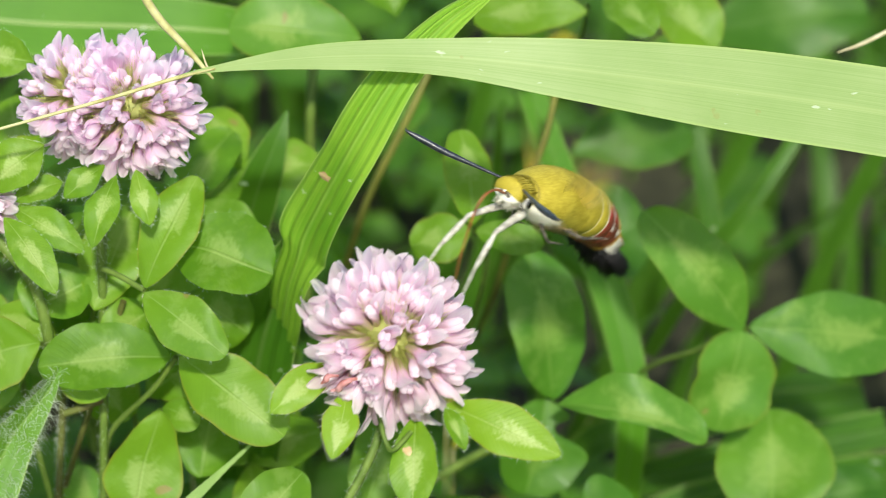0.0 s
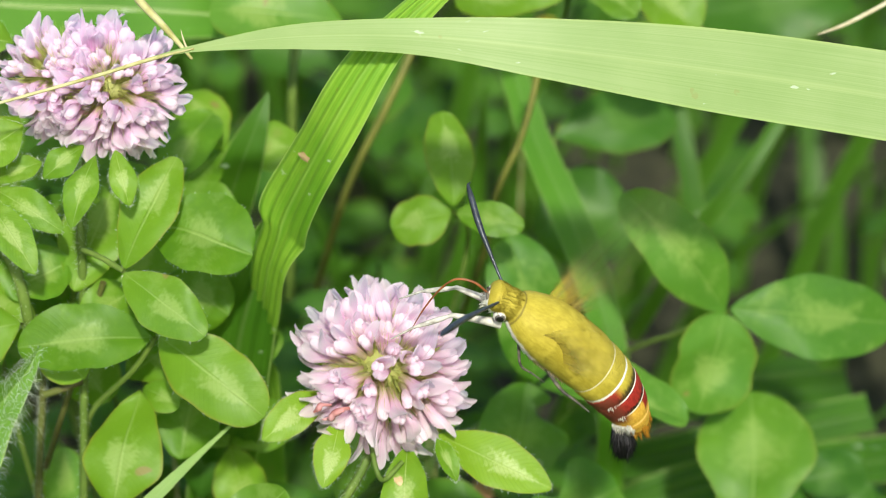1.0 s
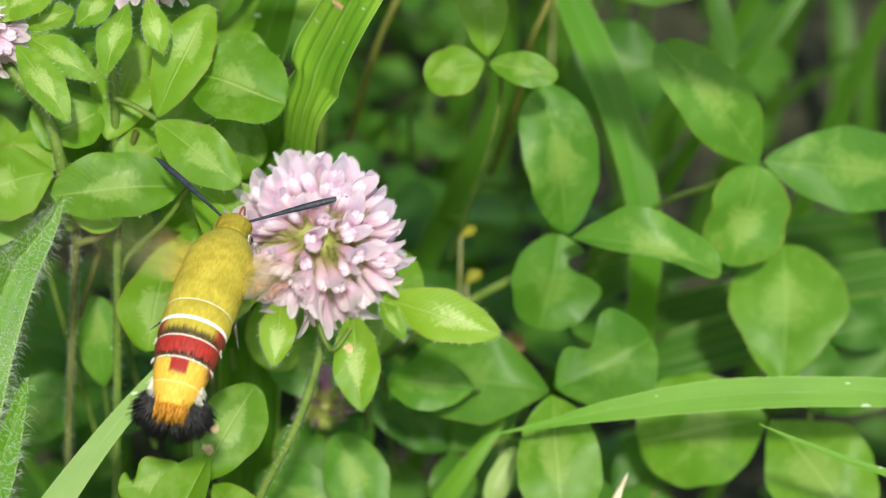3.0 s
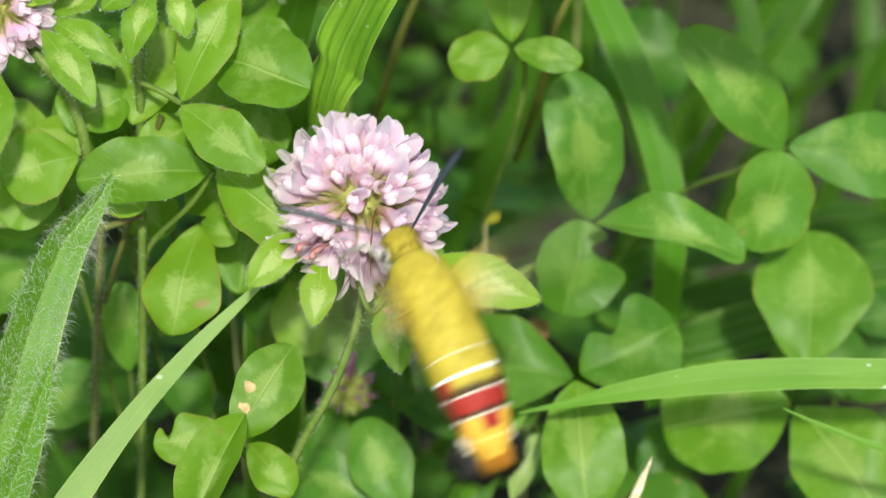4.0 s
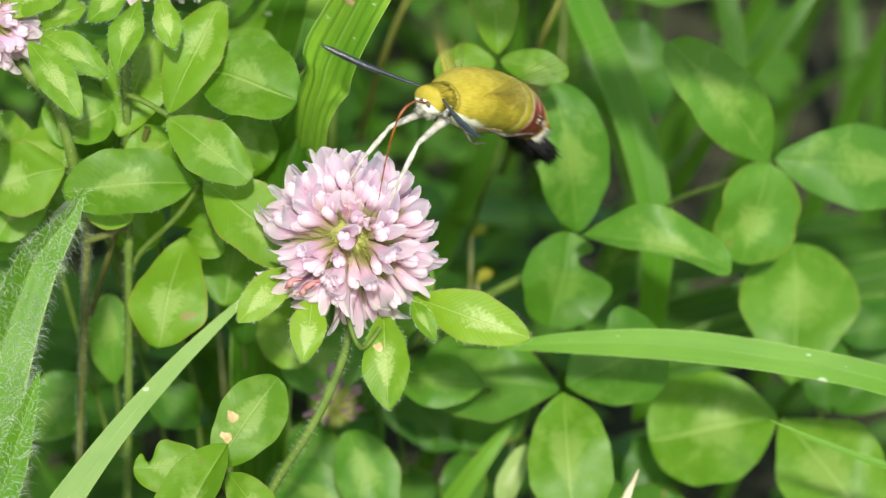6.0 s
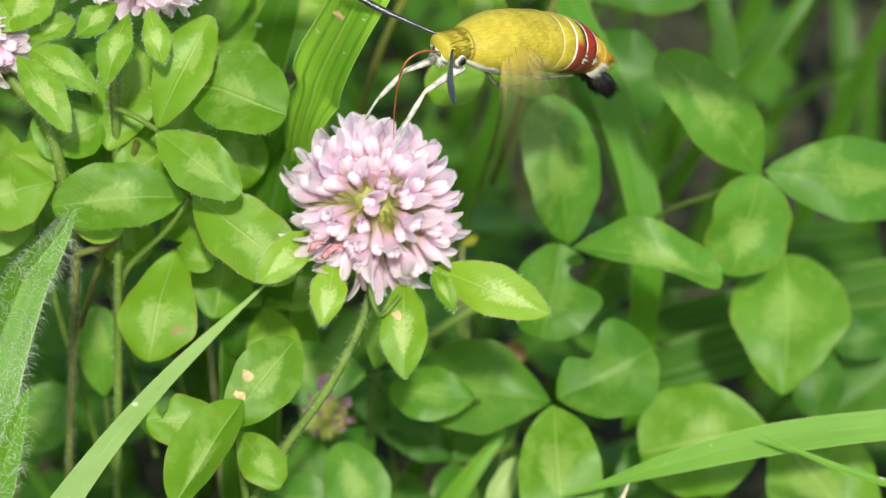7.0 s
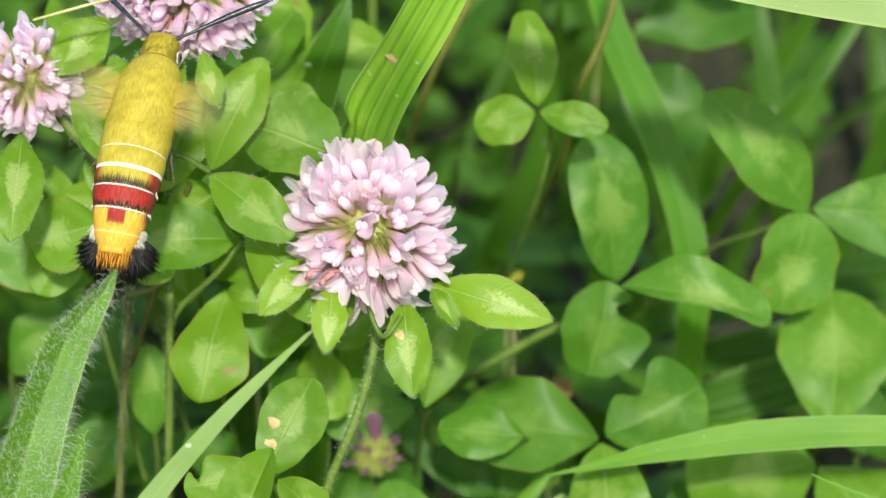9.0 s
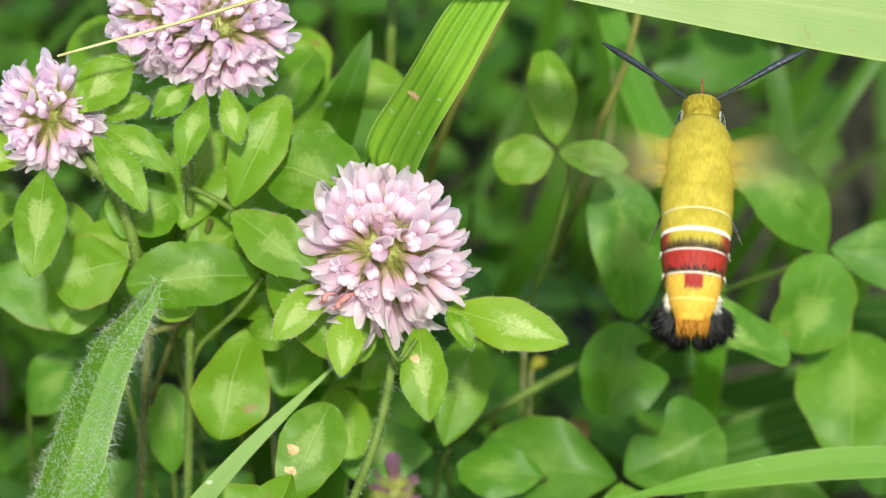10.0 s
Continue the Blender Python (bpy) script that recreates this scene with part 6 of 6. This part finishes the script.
MOTH_ROWS = [
    (0, pose(0.01408, -0.00043, 0.22307, 27.434, -8.446, 137.219)),
    (0.2, pose(0.01158, -0.00053, 0.22312, 35.215, -7.803, 131.552)),
    (0.4, pose(0.01162, 0.00154, 0.22709, 32.666, -12.269, 134.391)),
    (0.4666, pose(0.01211, 0.00154, 0.22715, 25.599, -7.142, 139.083)),
    (0.5, pose(0.01216, 0.00151, 0.22710, 24.987, -6.613, 139.431)),
    (0.5334, pose(0.01219, 0.00136, 0.22682, 25.010, -6.442, 139.026)),
    (0.6, pose(0.01247, 0.00005, 0.22441, 25.126, -4.584, 134.481)),
    (0.8, pose(0.01553, -0.00361, 0.21771, 35.104, -12.201, 110.971)),
    (0.9, pose(0.01861, -0.00711, 0.21137, 40.318, -16.803, 92.123)),
    (0.97, pose(0.01537, -0.00873, 0.20829, 41.947, -18.579, 82.777)),
    (1.03, pose(0.01450, -0.00968, 0.20699, 43.263, -20.166, 80.026)),
    (1.1, pose(0.00815, -0.01293, 0.20201, 47.502, -22.985, 76.106)),
    (1.2, pose(0.00268, -0.01558, 0.20361, 53.423, -17.531, 49.115)),
    (1.4, pose(0.00531, -0.01720, 0.20091, 10.451, -6.770, 21.352)),
    (1.47, pose(0.00484, -0.01983, 0.19628, 5.771, -7.182, 13.989)),
    (1.53, pose(0.00421, -0.02062, 0.19466, 5.507, -8.745, 13.383)),
    (1.7, pose(-0.01066, -0.01643, 0.19994, 14.817, -0.796, 4.584)),
    (1.967, pose(-0.00860, -0.02020, 0.19119, 12.729, -0.131, 1.997)),
    (2, pose(-0.00865, -0.02037, 0.19061, 12.651, -0.101, 1.943)),
    (2.033, pose(-0.00902, -0.02052, 0.19030, 12.530, 0.087, 1.819)),
    (2.3, pose(-0.01870, -0.02046, 0.18982, 10.868, 6.321, -3.251)),
    (2.467, pose(-0.01746, -0.01862, 0.19269, 15.364, 5.158, -2.761)),
    (2.5, pose(-0.01745, -0.01868, 0.19256, 15.531, 5.109, -2.738)),
    (2.533, pose(-0.01774, -0.01833, 0.19201, 15.402, 5.342, -3.150)),
    (2.7, pose(-0.02264, -0.01588, 0.19088, 11.802, 10.718, -12.916)),
    (2.9, pose(-0.02530, -0.01131, 0.19239, 10.938, 8.729, -8.687)),
    (2.967, pose(-0.02636, -0.00895, 0.19431, 8.124, 6.931, -10.412)),
    (3, pose(-0.02655, -0.00839, 0.19418, 7.989, 6.780, -10.574)),
    (3.033, pose(-0.02677, -0.00843, 0.19417, 8.051, 7.039, -10.848)),
    (3.2, pose(-0.03084, -0.00816, 0.19484, 10.412, 12.534, -17.699)),
    (3.8, pose(-0.01323, -0.02966, 0.19546, 17.687, 2.687, 0.879)),
    (4.3, pose(0.00377, -0.00865, 0.20333, 49.339, -18.299, 63.100)),
    (4.467, pose(0.00992, -0.00799, 0.20141, 55.328, -17.862, 66.236)),
    (4.5, pose(0.01025, -0.00779, 0.20114, 55.537, -17.811, 66.326)),
    (4.533, pose(0.01029, -0.00796, 0.20115, 55.225, -18.034, 67.031)),
    (4.8, pose(0.01017, -0.00885, 0.20197, 38.869, -18.537, 91.915)),
    (4.967, pose(0.00855, -0.00506, 0.20942, 39.566, -19.238, 115.449)),
    (5, pose(0.00854, -0.00498, 0.20982, 39.468, -19.291, 116.435)),
    (5.033, pose(0.00874, -0.00505, 0.20971, 38.785, -18.946, 116.322)),
    (5.2, pose(0.01184, -0.00675, 0.20685, 24.235, -14.525, 107.622)),
    (5.8, pose(0.00361, -0.00619, 0.21103, 26.315, -13.089, 130.085)),
    (6.3, pose(-0.00408, -0.00306, 0.21553, 19.076, -2.831, 147.755)),
    (6.467, pose(0.00557, 0.00060, 0.21830, 23.225, -6.996, 145.919)),
    (6.5, pose(0.00600, 0.00103, 0.21831, 23.424, -7.187, 145.782)),
    (6.533, pose(0.00591, 0.00116, 0.21846, 23.345, -7.034, 145.709)),
    (6.7, pose(0.00359, 0.00347, 0.22174, 21.385, -4.164, 143.599)),
    (6.97, pose(0.00255, 0.00203, 0.21863, 12.498, -12.635, 125.657)),
    (7.03, pose(0.00234, 0.00053, 0.21944, 13.870, -15.096, 122.970)),
    (7.1, pose(0.00499, -0.00399, 0.22000, 47.261, -28.731, 74.718)),
    (7.2, pose(-0.00413, -0.01067, 0.21833, 14.740, -12.953, 26.925)),
    (7.3, pose(-0.02367, -0.00398, 0.22280, 22.733, -7.236, 18.206)),
    (7.4, pose(-0.03348, 0.00663, 0.22053, 29.878, 0.297, 5.713)),
    (7.467, pose(-0.03422, 0.00863, 0.21758, 27.241, 3.296, 4.252)),
    (7.5, pose(-0.03441, 0.01016, 0.21667, 27.662, 3.571, 4.111)),
    (7.533, pose(-0.03441, 0.01015, 0.21667, 27.431, 3.579, 4.105)),
    (7.7, pose(-0.03469, 0.00953, 0.21591, 22.716, 3.847, 4.005)),
    (7.967, pose(-0.02977, 0.01057, 0.21844, 22.499, 3.166, 6.330)),
    (8, pose(-0.02966, 0.01058, 0.21856, 22.471, 3.146, 6.400)),
    (8.033, pose(-0.02986, 0.01055, 0.21859, 22.156, 3.036, 6.561)),
    (8.2, pose(-0.03374, 0.01015, 0.21839, 16.365, 0.327, 10.193)),
    (8.3, pose(-0.03374, 0.00897, 0.21679, 11.882, 9.546, -3.818)),
    (8.467, pose(-0.03623, 0.00931, 0.21763, 13.121, 6.303, -4.350)),
    (8.5, pose(-0.03658, 0.00932, 0.21767, 13.178, 6.178, -4.364)),
    (8.533, pose(-0.03687, 0.00944, 0.21789, 13.678, 6.010, -3.976)),
    (8.7, pose(-0.03774, 0.01247, 0.22296, 29.217, 2.294, 4.929)),
    (8.9, pose(-0.04406, 0.01236, 0.22338, 25.620, 2.592, 1.632)),
    (8.967, pose(-0.04481, 0.01147, 0.22218, 26.376, 4.851, -7.127)),
    (9, pose(-0.04515, 0.01148, 0.22232, 26.636, 5.070, -7.958)),
    (9.033, pose(-0.04481, 0.00923, 0.22351, 25.757, 5.493, -8.157)),
    (9.1, pose(-0.04074, 0.00382, 0.22359, 26.135, 11.173, -12.488)),
    (9.2, pose(-0.02575, -0.00373, 0.22308, 22.304, 3.943, -6.516)),
    (9.3, pose(-0.02118, -0.01174, 0.21394, 16.819, 4.181, -7.553)),
    (9.4, pose(-0.01894, -0.01634, 0.20643, 13.546, 7.277, -10.132)),
    (9.467, pose(-0.01690, -0.01715, 0.20266, 13.942, 3.856, -1.293)),
    (9.5, pose(-0.01682, -0.01666, 0.20213, 14.298, 3.543, -0.492)),
    (9.533, pose(-0.01625, -0.01637, 0.20264, 14.562, 3.328, -0.481)),
    (9.6, pose(-0.00905, -0.01390, 0.20689, 17.101, 0.985, -0.432)),
    (9.7, pose(-0.00590, -0.01697, 0.20380, 13.191, 3.250, 5.162)),
    (9.8, pose(-0.00311, -0.01648, 0.20674, 15.240, 10.902, 5.950)),
    (9.9, pose(0.01200, -0.00750, 0.21839, 23.337, -0.452, -7.567)),
    (9.97, pose(0.02720, -0.00339, 0.22552, 24.916, -0.803, -6.109)),
    (10, pose(0.02840, -0.00320, 0.22590, 24.393, -0.892, -6.280)),
]


HAIRY_ROWS = [
    (0.0, pose(-0.04876, -0.01419, 0.20213, 0.000, -0.000, 0.000)),
    (0.5, pose(-0.04853, -0.01444, 0.20239, 0.000, -0.000, 0.000)),
    (1.0, pose(-0.04852, -0.01409, 0.20225, 0.000, -0.000, 0.000)),
    (1.5, pose(-0.04849, -0.01404, 0.20211, 0.000, -0.000, 0.000)),
    (2.0, pose(-0.04855, -0.01386, 0.20208, 0.000, -0.000, 0.000)),
    (2.5, pose(-0.04869, -0.01373, 0.20189, 0.000, -0.000, 0.000)),
    (3.0, pose(-0.05019, -0.01399, 0.20174, 0.000, -0.000, 0.000)),
    (3.2, pose(-0.04717, -0.01315, 0.20358, 0.000, -0.000, 0.000)),
    (4.3, pose(-0.04669, -0.01502, 0.20273, 0.000, -0.000, 0.000)),
    (4.5, pose(-0.04846, -0.01517, 0.20269, 0.000, -0.000, 0.000)),
    (5.0, pose(-0.04912, -0.01544, 0.20214, 0.000, -0.000, 0.000)),
    (5.2, pose(-0.04849, -0.01509, 0.20239, 0.000, -0.000, 0.000)),
    (6.3, pose(-0.04880, -0.01444, 0.20216, 0.000, -0.000, 0.000)),
    (6.5, pose(-0.04859, -0.01447, 0.20182, 0.000, -0.000, 0.000)),
    (7.0, pose(-0.04862, -0.01382, 0.20177, 0.000, -0.000, 0.000)),
    (7.5, pose(-0.04600, -0.01209, 0.20340, 0.000, -0.000, 0.000)),
    (8.0, pose(-0.04866, -0.01315, 0.20297, 0.000, -0.000, 0.000)),
    (8.5, pose(-0.04957, -0.01289, 0.20501, 0.000, -0.000, 0.000)),
    (9.0, pose(-0.05040, -0.01613, 0.20051, 0.000, -0.000, 0.000)),
    (9.5, pose(-0.05059, -0.01491, 0.20314, 0.000, -0.000, 0.000)),
    (10.0, pose(-0.04734, -0.01472, 0.20390, 0.000, -0.000, 0.000)),
]
SWAY_ROWS = [
    (0, pose(0.01158, 0.00994, 0.14652, 0.000, -0.000, 0.000)),
    (2, pose(0.01099, 0.00803, 0.14758, 0.014, 0.837, -0.497)),
    (2.5, pose(0.01218, 0.00664, 0.14526, -0.025, -1.256, 0.769)),
    (2.7, pose(0.01214, 0.00735, 0.14640, -0.001, -0.078, 0.048)),
    (3, pose(0.01238, 0.00668, 0.14531, -0.009, -0.613, 0.384)),
    (3.2, pose(0.01230, 0.00715, 0.14607, -0.002, -0.149, 0.093)),
    (4.3, pose(0.01170, 0.00711, 0.14598, -0.000, -0.470, 0.295)),
    (4.5, pose(0.01204, 0.00639, 0.14485, -0.006, -1.148, 0.721)),
    (5, pose(0.00713, 0.00794, 0.14733, -0.002, 1.010, -0.626)),
    (5.2, pose(-0.00352, 0.00568, 0.14358, -0.002, -0.355, 0.220)),
    (6.3, pose(0.00551, 0.01545, 0.15945, -0.399, 9.436, -5.875)),
    (6.5, pose(0.00409, 0.00020, 0.13469, -0.285, -6.342, 3.941)),
    (6.7, pose(-0.00615, 0.00850, 0.14795, -0.011, 2.694, -1.673)),
    (7, pose(0.02171, 0.00205, 0.13806, -0.215, -5.397, 3.388)),
    (7.2, pose(-0.00558, 0.01201, 0.15353, -0.124, 5.929, -3.711)),
    (7.3, pose(0.00991, 0.01602, 0.16025, -0.373, 9.443, -5.940)),
    (7.4, pose(0.01459, 0.00294, 0.13937, -0.192, -4.829, 3.022)),
    (7.5, pose(0.01694, 0.00303, 0.13956, -0.153, -4.175, 2.609)),
    (7.7, pose(0.01020, 0.00719, 0.14609, -0.005, -0.329, 0.205)),
    (7.8, pose(0.01213, 0.00590, 0.14407, -0.039, -1.683, 1.053)),
    (8, pose(0.00998, 0.00762, 0.14676, 0.004, 0.399, -0.251)),
    (8.5, pose(0.01086, 0.00838, 0.14796, 0.002, 0.313, -0.199)),
    (8.7, pose(0.01178, 0.00669, 0.14531, -0.023, -1.689, 1.071)),
    (9, pose(0.01186, 0.00726, 0.14626, -0.010, -1.207, 0.748)),
    (9.2, pose(0.01180, 0.00752, 0.14670, -0.004, -0.877, 0.533)),
    (9.5, pose(0.01898, 0.00757, 0.14683, -0.002, -0.741, 0.441)),
    (9.8, pose(0.02211, 0.00811, 0.14780, -0.009, -1.261, 0.742)),
    (10, pose(0.01731, 0.00822, 0.14800, -0.003, -0.523, 0.306)),
]


def motions():
    walk(MAIN, PLANT_ROWS)
    # the stem's foot stays in the meadow while the head sways
    top, foot = Vector((-0.0111, 0.0005, 0.1806)) - BUD, Vector((-0.0236, -0.0095, 0.1495))
    rest = foot - BUD - top
    rows = []
    for t, m in PLANT_ROWS:
        turn = rest.rotation_difference(m.inverted() @ foot - top).to_matrix().to_4x4()
        rows.append((t, Matrix.Translation(top) @ turn @ Matrix.Translation(-top)))
    walk(MAIN_STEM, rows)
    walk(MOTH, MOTH_ROWS)
    walk(HAIRY, HAIRY_ROWS)
    walk(SWAY_BLADE, SWAY_ROWS)
    for w, sx, late in WINGS:
        home = w.location.copy()
        rows = []
        for i in range(301):
            lag = np.interp(i / 30, (0.0, 0.5, 1.0, 1.5, 3.2, 4.5, 5.2, 6.3, 7.0, 7.3, 10.0), (70, 80, 60, 0, 0, 35, 40, 40, -70, 0, 0))
            beat = math.sin((i + late) * math.pi * 2 / 3 + radians(float(lag)))
            lift = 4 + 72 * beat
            rows.append((i / 30, Matrix.Translation(home) @ pose(0, 0, 0, 14 * beat, -sx * lift, 0)))
        walk(w, rows)


motions()
